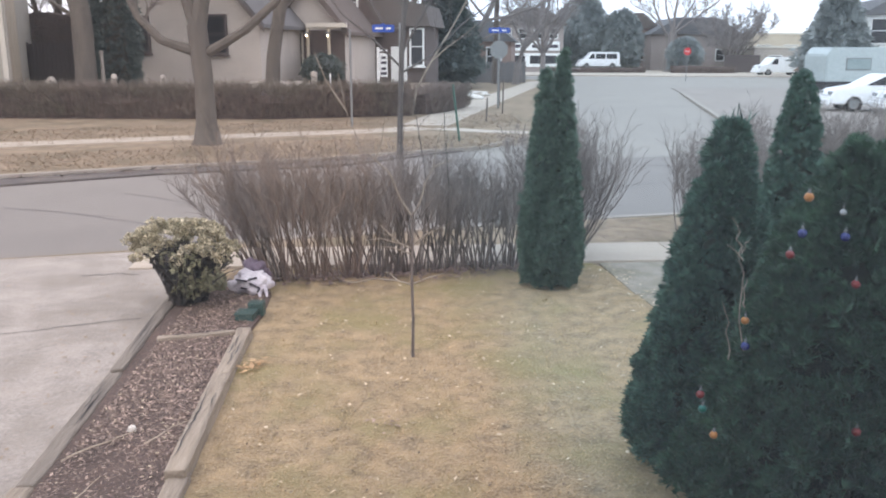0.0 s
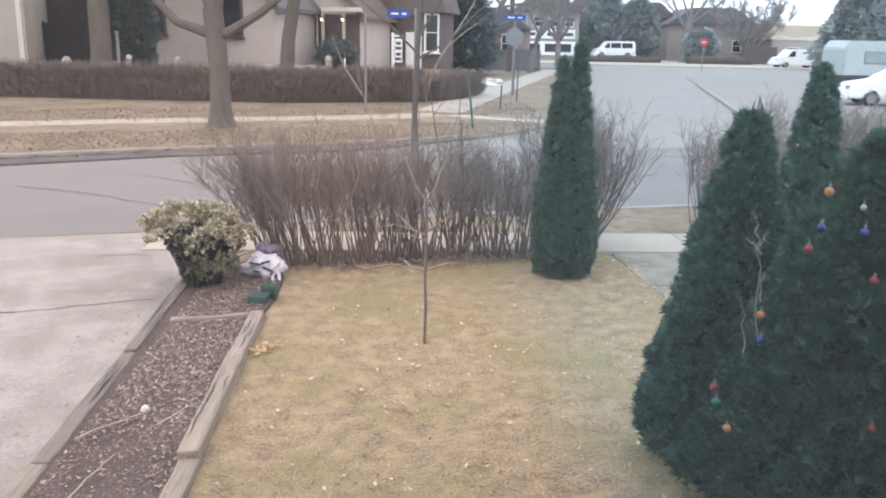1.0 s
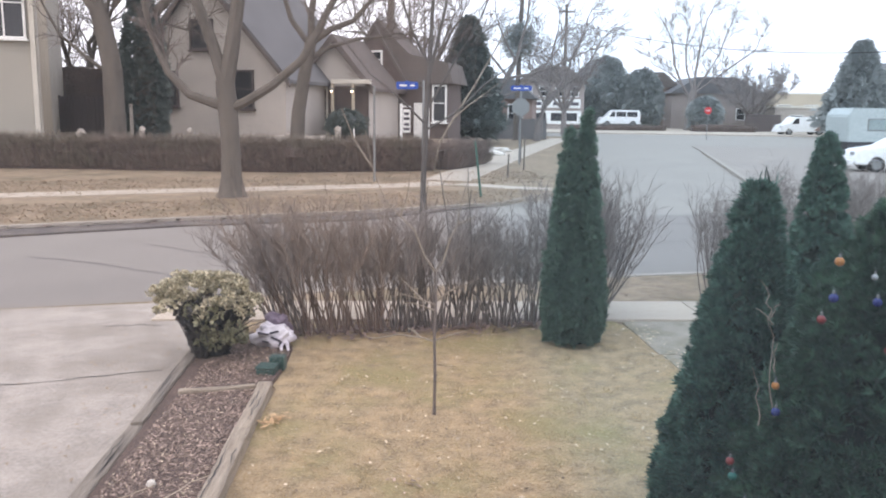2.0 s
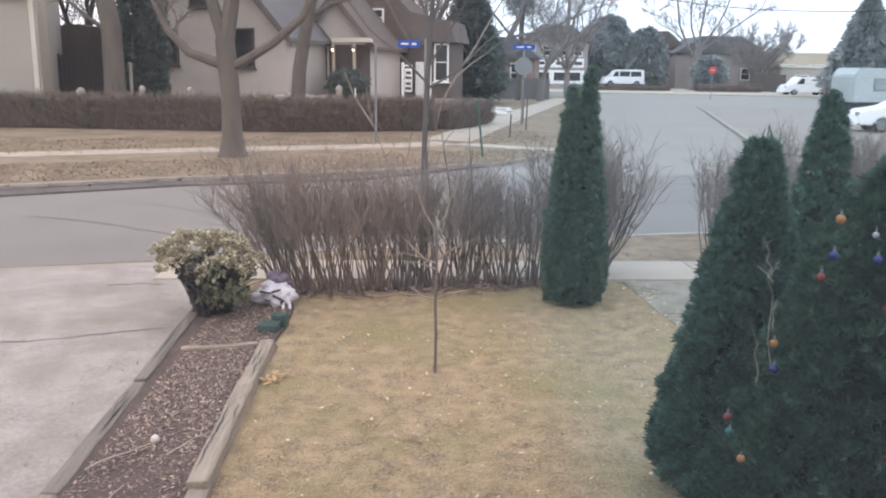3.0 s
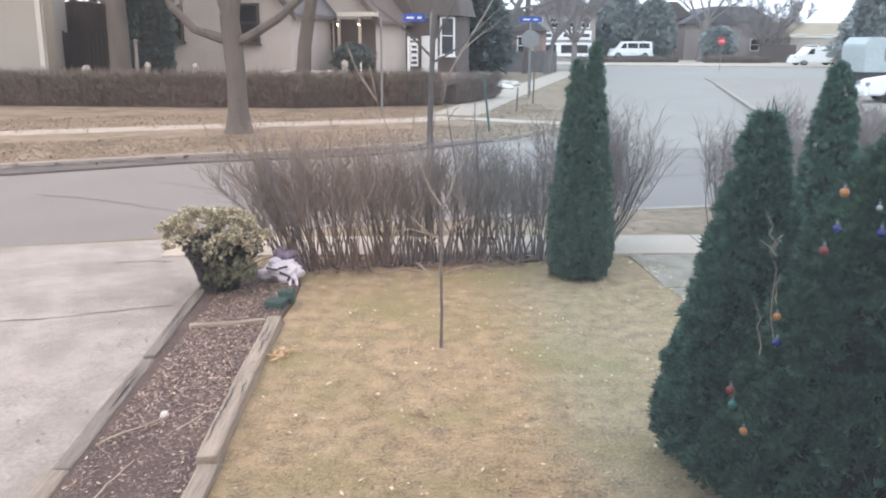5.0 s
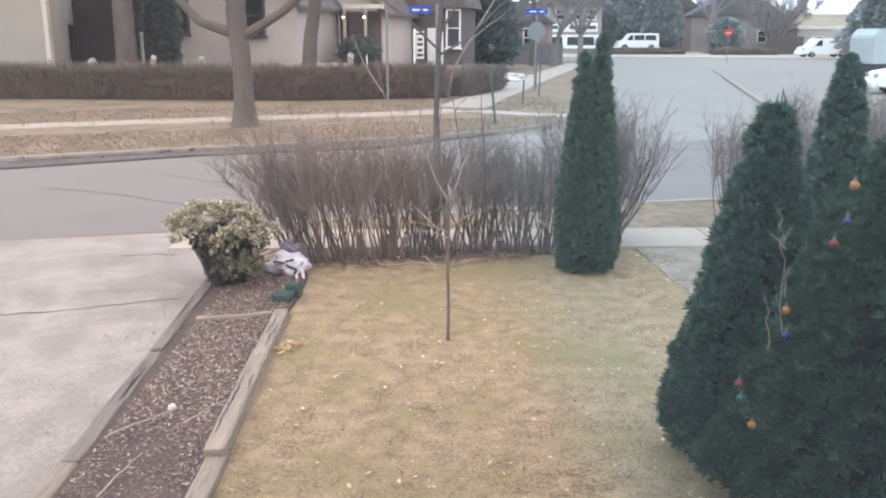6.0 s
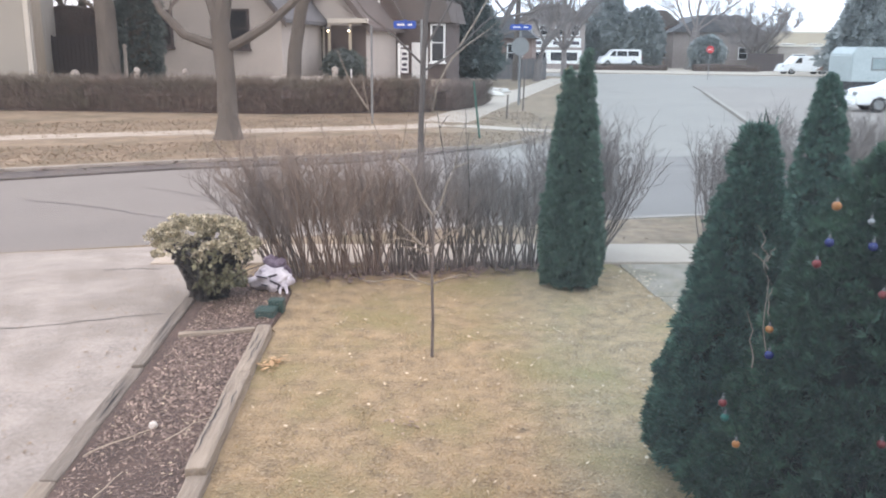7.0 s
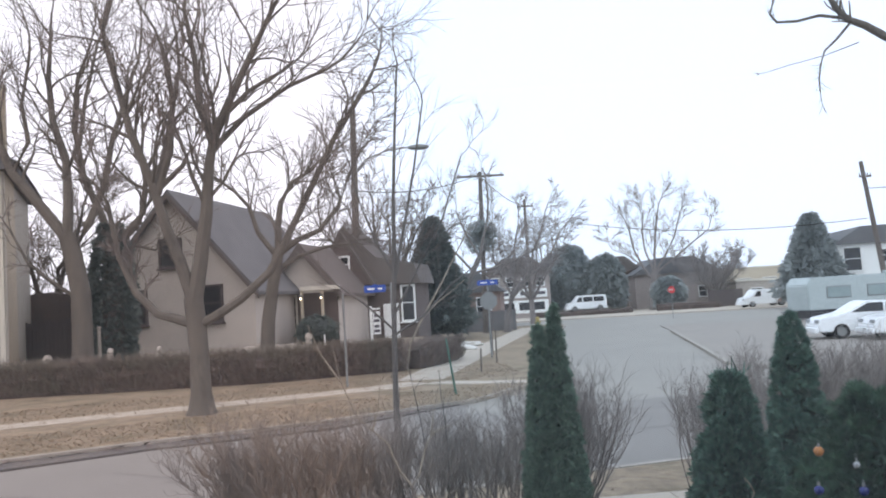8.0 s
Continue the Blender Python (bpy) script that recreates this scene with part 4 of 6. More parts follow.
# sapling on the lawn
r = random.Random(52)
sap = base("sapling", (-0.09, 5.89, 0), "thin leafless sapling standing in the lawn", "sapling")
t = Tubes()
t.add([(0, 0, -0.02), (0.004, 0, 0.3), (-0.004, 0, 0.6), (0.004, 0, 0.85), (0.0, 0, 1.07)], [0.0125, 0.0115, 0.0105, 0.0095, 0.009], 7)
part("trunk", t.data(), M["stem"], sap)
t = Tubes()
for line in (
    [(0, 0, 1.06), (-0.08, 0, 1.18), (-0.15, 0.01, 1.36), (-0.25, 0, 1.46), (-0.36, 0, 1.56), (-0.45, 0.02, 1.8), (-0.5, 0.02, 2.05)],
    [(0, 0, 1.06), (0.05, 0, 1.14), (0.10, 0, 1.30), (0.15, 0.02, 1.40), (0.17, 0, 1.55), (0.22, 0, 1.72)],
    [(0.15, 0.02, 1.40), (0.24, 0.02, 1.44), (0.30, 0.02, 1.46)],
    [(0, 0, 0.82), (-0.10, 0, 0.86), (-0.22, -0.02, 0.90), (-0.34, 0, 0.88)], [(0, 0, 0.84), (0.10, 0, 0.92), (0.22, 0, 0.98), (0.32, 0.01, 1.02)],
    [(-0.10, 0, 0.86), (-0.2, 0.02, 0.97), (-0.27, 0.02, 1.03)], [(0, 0, 0.78), (-0.14, -0.05, 0.84), (-0.24, -0.06, 0.85)],
    [(0, 0, 0.55), (-0.10, 0, 0.58), (-0.26, 0, 0.60), (-0.42, 0, 0.57), (-0.5, 0, 0.58)], [(0, 0, 0.56), (0.12, 0.02, 0.60), (0.24, 0.02, 0.63)],
    [(-0.1, 0, 0.58), (-0.16, 0.03, 0.63), (-0.2, 0.03, 0.64)], [(-0.25, 0, 1.46), (-0.2, 0, 1.6), (-0.18, 0, 1.75)], [(-0.45, 0.02, 1.8), (-0.58, 0, 2.0), (-0.66, 0, 2.2)]):
    n = len(line) - 1
    t.add([Vector(p) + Vector((r.gauss(0, 0.004), 0, 0)) for p in line], [0.0075 * (1 - 0.7 * i / n) for i in range(n + 1)], 5)
part("crown", t.data(), M["pale"], sap)

# ---- trees ----
def tree(name, place, label, trunk, radii, limbs, seed, level=3, kids=3, thin=0.012, spread=0.55, lift=0.06, category="tree", material="bark", twig="twig", bare=0.5):
    """A trunk line, and limbs given as (line, radius, length of its branches)."""
    r = random.Random(seed)
    ob = base(name, place, label, category)
    t = Tubes()
    t.add(trunk, radii, 12)
    smooth(part("trunk", t.data(), M[material], ob))
    main, fine = Tubes(), Tubes()
    for line, rad, length in limbs:
        line = [Vector(p) for p in line]
        n = len(line) - 1
        main.add(line, [rad * (1 - 0.55 * i / n) for i in range(n + 1)], 8)
        for k in range(2 * n):
            f = bare + (1 - bare) * (k + r.random()) / (2 * n) * 0.98
            i = min(int(f * n), n - 1)
            q = line[i].lerp(line[i + 1], f * n - i)
            along = (line[i + 1] - line[i]).normalized()
            side = Vector((r.gauss(0, 1), r.gauss(0, 1), r.gauss(0, 0.5)))
            side = (side - along * side.dot(along)).normalized()
            grow(main, fine, q, along * 0.8 + side * 0.7 + Vector((0, 0, 0.35)), length * r.uniform(0.5, 1.0), rad * 0.3, level - 1, r, spread, lift, kids, thin)
        grow(main, fine, line[-1], line[-1] - line[-2], length, rad * 0.45, level, r, spread, lift, kids, thin)
    crown = part("crown", main.data(), M[material], ob)
    tagged(part("fine_growth", fine.data(), M[twig], crown), kind="stuff")
    return ob


tree("street_tree", (-5.3, 20.6, 0), "large leafless street tree with forked grey trunk",
     [(0, 0, -0.05), (0, 0, 0.12), (0.0, 0, 0.5), (0.0, 0, 1.3), (-0.05, 0, 2.2), (-0.1, 0, 2.8)], [0.42, 0.33, 0.25, 0.225, 0.24, 0.23],
     [([(-0.1, 0, 2.6), (0.1, 0, 3.6), (0.3, 0, 4.8), (0.42, 0, 6.0), (0.55, 0.1, 6.8)], 0.21, 2.6),
      ([(0.5, 0.1, 6.6), (0.2, 0.2, 7.6), (0.1, 0.3, 8.8), (-0.1, 0.3, 10)], 0.11, 2.4),
      ([(0.5, 0.1, 6.6), (1.0, 0, 7.6), (1.6, -0.1, 8.7), (2.2, -0.2, 9.8)], 0.12, 2.4),
      ([(0.5, 0.1, 6.4), (1.3, 0.2, 7.2), (2.4, 0.2, 7.9), (3.4, 0.2, 8.3)], 0.08, 2.0),
      ([(-0.1, 0, 2.7), (-0.35, 0, 3.6), (-0.7, 0, 4.6), (-1.0, 0.1, 5.6), (-1.5, 0.1, 7.0), (-1.9, 0.2, 8.6)], 0.16, 2.4),
      ([(-0.9, 0.1, 5.3), (-0.5, 0.0, 6.4), (-0.4, 0, 7.6), (-0.6, 0, 9)], 0.09, 2.2),
      ([(-0.02, 0, 2.1), (0.5, -0.1, 2.35), (1.1, -0.2, 2.7), (1.8, -0.2, 3.3), (2.2, -0.2, 4.0), (2.9, -0.2, 5.3), (3.5, -0.3, 6.4), (4.3, -0.3, 7.6)], 0.125, 1.1),
      ([(-0.05, 0, 2.15), (-0.5, 0, 2.3), (-0.95, 0, 2.45), (-1.5, 0.1, 3.0), (-1.9, 0.2, 3.9), (-2.1, 0.2, 5.0)], 0.13, 1.0)], 61, 3, 3, 0.008, 0.7, 0.03)
tree("street_tree", (-12.0, 30.6, 0), "large leafless tree standing in the far hedge",
     [(0, 0, -0.05), (0, 0, 0.3), (0, 0, 1.6), (0.0, 0, 3.4), (-0.24, 0, 4.8), (-0.45, 0, 5.6)], [0.56, 0.43, 0.37, 0.35, 0.33, 0.3],
     [([(-0.42, 0, 5.4), (-1.15, 0, 6.4), (-2.3, 0, 7.9), (-3.0, 0, 9.6), (-3.6, 0, 11.4)], 0.22, 2.6),
      ([(-0.42, 0, 5.4), (-0.35, 0, 6.6), (-0.45, 0.2, 8.2), (-0.9, 0.2, 9.8), (-1.0, 0.2, 11.4)], 0.21, 2.6),
      ([(-0.26, 0, 4.9), (0.35, 0, 5.9), (0.9, 0.2, 7.4), (1.2, 0.3, 9.0), (1.9, 0.3, 11)], 0.17, 2.4),
      ([(-2.3, 0, 7.9), (-1.7, 0, 9.0), (-1.9, 0, 10.4), (-1.6, 0, 12)], 0.11, 2.2),
      ([(-0.5, 0, 7.6), (0.2, -0.2, 8.8), (0.5, -0.3, 10.4), (0.9, -0.3, 12)], 0.11, 2.2),
      ([(-0.05, 0, 3.2), (-0.8, -0.2, 3.8), (-1.7, -0.3, 4.6), (-2.2, -0.3, 5.6)], 0.08, 1.4)], 62, 3, 2, 0.012, 0.75, 0.03, bare=0.35)
# an ivy-clad trunk with its own high limbs
tree("ivy_clad_tree", (-11.55, 32.6, 0), "leafless tree with its trunk wrapped in dark ivy",
     [(0, 0, -0.05), (0, 0, 1.6), (-0.05, 0, 3.6), (0, 0, 5.2), (0.05, 0, 5.8)], [0.5, 0.42, 0.38, 0.34, 0.3],
     [([(0.0, 0, 5.2), (0.9, 0, 6.0), (1.7, 0, 7.2), (2.2, 0, 9.0), (2.7, 0, 11.5)], 0.2, 2.4),
      ([(0.0, 0, 5.3), (-0.35, 0, 6.4), (-1.0, 0, 8.0), (-1.3, 0, 10), (-1.1, 0, 11.8)], 0.17, 2.4),
      ([(1.2, 0, 6.4), (1.3, 0.2, 7.8), (0.9, 0.3, 9.4), (1.1, 0.3, 11)], 0.12, 2.2),
      ([(1.7, 0, 7.2), (2.8, 0, 8.2), (3.6, 0, 9.8), (4.3, 0, 11.4)], 0.11, 2.2),
      ([(0.1, 0, 5.0), (0.9, 0, 5.2), (1.6, 0, 5.0), (2.2, 0, 5.3)], 0.06, 1.2)], 72, 3, 2, 0.012, 0.75, 0.03, bare=0.35)
tree("garden_tree", (-5.5, 30.6, 0), "gnarled leafless tree by the corner house",
     [(0, 0, -0.05), (0.02, 0, 0.8), (0.1, 0, 2.0), (0.35, 0, 3.4), (0.6, 0, 4.6)], [0.32, 0.27, 0.24, 0.22, 0.2],
     [([(0.6, 0, 4.5), (0.6, 0, 5.4), (0.75, 0, 6.3), (1.2, 0, 7.0), (1.9, 0, 7.4)], 0.14, 1.6),
      ([(0.55, 0, 4.4), (1.3, 0, 4.9), (2.1, 0, 5.2), (2.8, 0, 6.0), (3.3, 0, 7.2)], 0.13, 1.7),
      ([(0.4, 0, 3.8), (1.2, 0.2, 4.3), (2.2, 0.3, 4.6), (3.1, 0.3, 4.7)], 0.10, 1.5),
      ([(0.5, 0, 4.4), (-0.1, 0, 5.2), (-0.4, 0, 6.2), (-0.9, 0, 6.8)], 0.11, 1.5)], 63, 3, 3, 0.016, 0.8, 0.02)
tree("young_street_tree", (-0.33, 10.35, 0), "slender young leafless tree on the verge",
     [(0, 0, -0.05), (0, 0, 0.6), (0.02, 0, 1.4), (0.05, 0, 2.2), (0.09, 0, 2.9)], [0.05, 0.038, 0.034, 0.03, 0.026],
     [([(0.09, 0, 2.85), (0.12, 0, 3.6), (0.18, 0, 4.4), (0.25, 0, 5.2)], 0.026, 0.55),
      ([(0.08, 0, 2.6), (0.22, 0, 3.2), (0.40, 0, 4.0), (0.55, 0, 4.8)], 0.02, 0.55),
      ([(0.08, 0, 2.7), (-0.12, 0, 3.1), (-0.3, 0.05, 3.6), (-0.4, 0.05, 4.1)], 0.017, 0.5),
      ([(0.06, 0, 2.2), (0.35, -0.1, 2.7), (0.7, -0.1, 3.3), (0.95, -0.1, 4.0)], 0.016, 0.5),
      ([(0.05, 0, 2.0), (-0.3, -0.1, 2.35), (-0.62, -0.1, 2.6), (-0.9, -0.1, 2.95)], 0.015, 0.45),
      ([(0.05, 0, 1.95), (0.4, 0.1, 2.15), (0.75, 0.1, 2.5), (1.1, 0.1, 2.75)], 0.015, 0.45)], 64, 2, 3, 0.0035, 0.6, 0.05, material="young", bare=0.25)
# a tree beside the view whose limb hangs into it
tree("street_tree", (11.2, 12.6, 0), "leafless street tree with a limb over the walk",
     [(0, 0, -0.05), (0, 0, 0.5), (0, 0, 2.5), (-0.1, 0, 4.6)], [0.34, 0.26, 0.22, 0.2],
     [([(-0.1, 0, 4.4), (-1.8, -0.3, 4.9), (-3.66, -0.6, 5.64), (-4.09, -0.6, 5.8), (-4.39, -0.6, 5.99), (-4.64, -0.6, 6.09), (-4.79, -0.6, 6.26), (-4.92, -0.6, 6.53), (-5.03, -0.6, 6.92)], 0.075, 0.4),
      ([(-4.68, -0.6, 6.11), (-5.05, -0.6, 6.17), (-5.4, -0.6, 6.1), (-5.69, -0.6, 6.1), (-5.79, -0.6, 6.23), (-5.72, -0.6, 6.4), (-5.75, -0.6, 6.61)], 0.026, 0.2),
      ([(-4.6, -0.6, 6.04), (-4.83, -0.6, 5.8), (-5.02, -0.6, 5.64), (-5.1, -0.6, 5.43), (-5.14, -0.6, 5.23), (-5.14, -0.6, 5.02)], 0.02, 0.25),
      ([(-4.5, -0.6, 5.74), (-5.02, -0.6, 5.57), (-5.54, -0.6, 5.46), (-5.96, -0.6, 5.35)], 0.008, 0.1),
      ([(-0.1, 0, 4.4), (0.3, 0, 6), (0.4, 0, 7.6), (0.2, 0, 9)], 0.14, 1.6)], 65, 1, 2, 0.006)
# far trees
tree("garden_tree", (2.6, 57.5, 0), "gnarled dark leafless tree leaning over the corner",
     [(0, 0, -0.05), (0.05, 0, 1.4), (0.4, 0, 2.7), (1.2, 0, 4.2), (1.8, 0, 5.4)], [0.30, 0.25, 0.22, 0.19, 0.16],
     [([(1.8, 0, 5.3), (2.1, 0, 6.6), (2.5, 0, 8.0), (2.6, 0, 9.6)], 0.119, 1.7),
      ([(1.2, 0, 4.2), (2.8, 0, 4.5), (4.4, 0, 5.0), (6.2, 0.2, 5.9)], 0.105, 1.7),
      ([(0.4, 0, 2.7), (1.9, 0, 3.4), (3.2, 0, 4.4), (4.6, -0.2, 6.2)], 0.098, 1.6),
      ([(1.2, 0, 4.4), (0.2, 0, 5.6), (-0.9, 0, 6.6), (-1.9, 0, 7.8)], 0.091, 1.7),
      ([(1.8, 0, 5.3), (1.0, 0.3, 6.8), (0.4, 0.3, 8.4)], 0.084, 1.6)], 68, 3, 3, 0.018, 0.95, 0.01, material="bark_half_haze", twig="twig_haze", bare=0.3)
tree("garden_tree", (6.2, 60, 0), "gnarled dark leafless tree with a forked trunk",
     [(0, 0, -0.05), (0.1, 0, 1.2), (0.5, 0, 2.5), (1.5, 0, 3.6), (2.0, 0, 4.6)], [0.28, 0.25, 0.21, 0.18, 0.16],
     [([(2.0, 0, 4.5), (2.2, 0, 5.6), (2.8, 0, 6.8), (3.2, 0, 8)], 0.105, 1.5),
      ([(1.5, 0, 3.6), (2.6, 0, 4.4), (3.6, 0, 5.6), (4.2, 0, 6.8)], 0.091, 1.5),
      ([(0.5, 0, 2.5), (-0.1, 0, 3.8), (-0.7, 0, 5.2), (-0.6, 0, 6.8)], 0.098, 1.5),
      ([(0.3, 0, 2.2), (1.0, 0.3, 4.0), (0.9, 0.3, 6.0), (1.3, 0.3, 7.6)], 0.091, 1.5)], 69, 3, 3, 0.018, 0.95, 0.01, material="bark_half_haze", twig="twig_haze", bare=0.3)
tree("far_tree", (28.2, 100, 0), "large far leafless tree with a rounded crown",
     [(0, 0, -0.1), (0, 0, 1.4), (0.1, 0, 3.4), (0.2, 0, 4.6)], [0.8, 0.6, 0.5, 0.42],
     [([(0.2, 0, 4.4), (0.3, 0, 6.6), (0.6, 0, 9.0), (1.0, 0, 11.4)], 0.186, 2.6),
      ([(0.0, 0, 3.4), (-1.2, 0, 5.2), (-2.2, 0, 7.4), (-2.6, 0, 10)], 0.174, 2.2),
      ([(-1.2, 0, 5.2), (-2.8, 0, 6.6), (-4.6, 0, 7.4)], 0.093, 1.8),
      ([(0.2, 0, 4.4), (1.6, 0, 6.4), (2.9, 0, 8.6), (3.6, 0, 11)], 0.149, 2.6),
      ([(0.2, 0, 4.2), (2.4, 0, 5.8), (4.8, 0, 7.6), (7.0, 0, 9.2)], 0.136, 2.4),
      ([(0.2, 0, 4.4), (-0.5, 1, 7.0), (-0.6, 1.5, 9.4), (-0.3, 1.5, 11.4)], 0.136, 2.4)], 66, 3, 4, 0.02, 0.75, 0.03, material="bark_haze", twig="twig_haze", bare=0.25)
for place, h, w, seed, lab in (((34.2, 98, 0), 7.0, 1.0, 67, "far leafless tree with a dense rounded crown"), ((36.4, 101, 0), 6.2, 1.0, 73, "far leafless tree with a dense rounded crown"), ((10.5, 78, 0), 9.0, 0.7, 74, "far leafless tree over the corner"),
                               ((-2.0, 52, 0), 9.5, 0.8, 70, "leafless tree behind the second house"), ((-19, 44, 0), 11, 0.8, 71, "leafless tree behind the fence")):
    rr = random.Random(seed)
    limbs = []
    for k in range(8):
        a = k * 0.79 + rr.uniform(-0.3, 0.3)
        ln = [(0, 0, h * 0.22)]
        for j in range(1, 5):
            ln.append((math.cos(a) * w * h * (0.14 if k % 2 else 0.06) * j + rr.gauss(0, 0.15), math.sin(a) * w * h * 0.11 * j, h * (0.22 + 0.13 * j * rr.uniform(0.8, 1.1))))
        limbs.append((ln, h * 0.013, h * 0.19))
    tree("far_tree", place, lab, [(0, 0, -0.1), (0, 0, h * 0.1), (0, 0, h * 0.26)], [h * 0.036, h * 0.027, h * 0.022], limbs, seed, 3, 4 if h < 8 else 3, 0.02 if h < 8 else 0.016, 0.9 if h < 8 else 0.75, 0.03, material="bark_haze" if place[1] > 70 else "bark", twig="twig_haze" if place[1] > 70 else "twig", bare=0.25)


def conifer(place, height, radius, seed, label, profile=cone, count=1500, size=0.5, filled=True, leaf="conifer", core="inner_haze", kind="conifer"):
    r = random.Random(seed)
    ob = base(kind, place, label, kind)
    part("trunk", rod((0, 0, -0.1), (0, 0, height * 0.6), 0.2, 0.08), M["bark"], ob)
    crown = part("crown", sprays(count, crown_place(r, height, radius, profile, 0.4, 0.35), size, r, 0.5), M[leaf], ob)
    # core darker than the leaves: inner shade put into the colour
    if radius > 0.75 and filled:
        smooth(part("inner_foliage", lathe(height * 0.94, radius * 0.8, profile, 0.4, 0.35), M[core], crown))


def dome(u):
    return (max(0.02, 1 - (2 * u - 0.75) ** 2 / 1.6)) ** 0.5 if u < 0.98 else 0.05


def ivy_sleeve(u):
    return 0.62 + 0.38 * math.sin(2.6 * u + 0.5) if u < 0.9 else 0.45


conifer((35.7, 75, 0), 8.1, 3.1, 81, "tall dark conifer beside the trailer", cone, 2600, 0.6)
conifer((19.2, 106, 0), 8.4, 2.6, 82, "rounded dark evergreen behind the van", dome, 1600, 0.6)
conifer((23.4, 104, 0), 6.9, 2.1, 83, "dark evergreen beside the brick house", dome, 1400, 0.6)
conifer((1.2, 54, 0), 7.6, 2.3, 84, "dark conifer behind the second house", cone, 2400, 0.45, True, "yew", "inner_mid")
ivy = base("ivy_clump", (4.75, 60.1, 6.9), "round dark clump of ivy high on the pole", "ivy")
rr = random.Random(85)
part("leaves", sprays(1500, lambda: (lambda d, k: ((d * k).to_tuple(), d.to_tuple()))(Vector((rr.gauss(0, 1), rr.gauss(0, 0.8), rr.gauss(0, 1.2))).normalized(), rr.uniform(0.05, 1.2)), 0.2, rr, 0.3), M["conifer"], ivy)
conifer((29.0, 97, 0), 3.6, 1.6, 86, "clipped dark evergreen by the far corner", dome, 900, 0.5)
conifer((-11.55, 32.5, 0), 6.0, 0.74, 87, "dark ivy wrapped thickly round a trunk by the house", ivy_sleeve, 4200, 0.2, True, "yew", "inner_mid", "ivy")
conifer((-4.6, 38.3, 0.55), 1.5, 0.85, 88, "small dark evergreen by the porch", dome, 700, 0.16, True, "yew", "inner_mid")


# clipped twig hedge across the street
def twig_hedge(name, line, depth, height, label, count, seed):
    r = random.Random(seed)
    ob = base(name, (0, 0, 0), label, "hedge")
    bm = bmesh.new()
    way = []
    for (x0, y0), (x1, y1) in zip(line, line[1:]):
        n = max(2, int(math.hypot(x1 - x0, y1 - y0) / 0.35))
        way += [Vector((x0 + (x1 - x0) * i / n, y0 + (y1 - y0) * i / n, 0)) for i in range(n)]
    way.append(Vector((*line[-1], 0)))
    rows = []
    for i, c in enumerate(way):
        d = way[min(i + 1, len(way) - 1)] - way[max(i - 1, 0)]
        nr = Vector((-d.y, d.x, 0)).normalized()
        ring = []
        for k in range(9):
            t = k / 8
            end = 0.55 if i in (0, len(way) - 1) else 1
            off = nr * (depth / 2) * (-math.cos(math.pi * t)) * (1 if 0.1 < t < 0.9 else 0.8) * end
            p = c + off + Vector((0, 0, height * 0.84 * min(1, math.sin(math.pi * t) * 1.7)))
            p += Vector((0, 0, 0.26)) * noise.noise(p * 0.9) * math.sin(math.pi * t) + nr * 0.12 * noise.noise(p * 1.7 + Vector((5, 0, 0)))
            ring.append(bm.verts.new(p))
        rows.append(ring)
    for i in range(len(way) - 1):
        for k in range(8):
            bm.faces.new((rows[i][k], rows[i + 1][k], rows[i + 1][k + 1], rows[i][k + 1]))
    bm.faces.new(rows[0])
    bm.faces.new(rows[-1][::-1])
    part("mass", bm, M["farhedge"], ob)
    t = Tubes()
    total = sum(math.hypot(b[0] - a[0], b[1] - a[1]) for a, b in zip(line, line[1:]))
    for (x0, y0), (x1, y1) in zip(line, line[1:]):
        share = math.hypot(x1 - x0, y1 - y0) / total
        for _ in range(int(count * share)):
            f = r.random()
            nr = Vector((-(y1 - y0), x1 - x0, 0)).normalized()
            k = r.uniform(-1, 1) if r.random() < 0.4 else r.choice((-1, 1)) * r.uniform(0.8, 1.05)
            p = Vector((x0 + (x1 - x0) * f, y0 + (y1 - y0) * f, 0)) + nr * depth * 0.48 * k
            p.z = r.uniform(0.05, 0.95) * height if abs(k) > 0.8 else height * r.uniform(0.75, 0.95)
            t.add(bend(p, nr * k * 0.5 + Vector((r.gauss(0, 0.5), r.gauss(0, 0.3), 0.9)), r.uniform(0.16, 0.44), 2, r, 0.2, 0), [0.009, 0.007, 0.003], 3)
    tagged(part("twig_cover", t.data(), M["hedge_twig"], ob), kind="stuff")


twig_hedge("clipped_hedge", [(-24, 29.0), (-14, 29.2), (-5.4, 28.8), (-0.6, 30.4)], 1.1, 1.04, "long clipped leafless brown hedge across the street", 20000, 91)
twig_hedge("ragged_hedge", [(-0.3, 30.7), (0.5, 32.5), (1.2, 35.0)], 1.2, 0.82, "low ragged greenish hedge at the walk corner", 2600, 95)
twig_hedge("overgrown_shrubs", [(-21, 40.5), (-13.5, 41.0)], 2.4, 4.6, "tall overgrown leafless shrubs behind the fence", 1600, 94)

leaner = base("leaning_sapling", (-0.53, 30.3, 0), "pale leafless sapling leaning out of the far hedge", "sapling")
t = Tubes()
for line, w in ((((-0.53, 30.3, 0), *[(-0.38, 30.3, 0.86), (-0.04, 30.3, 1.52), (0.41, 30.3, 2.26), (0.9, 30.3, 3.04), (1.43, 30.3, 3.99), (1.95, 30.3, 4.86), (2.36, 30.3, 5.82)]), 0.05), ([(0.14, 30.3, 1.84), (0.72, 30.3, 2.35), (1.25, 30.3, 2.72), (1.72, 30.3, 3.1)], 0.03)):
    n = len(line) - 1
    t.add([Vector(p) - Vector((-0.53, 30.3, 0)) for p in line], [w * (1 - 0.7 * i / n) for i in range(n + 1)], 6)
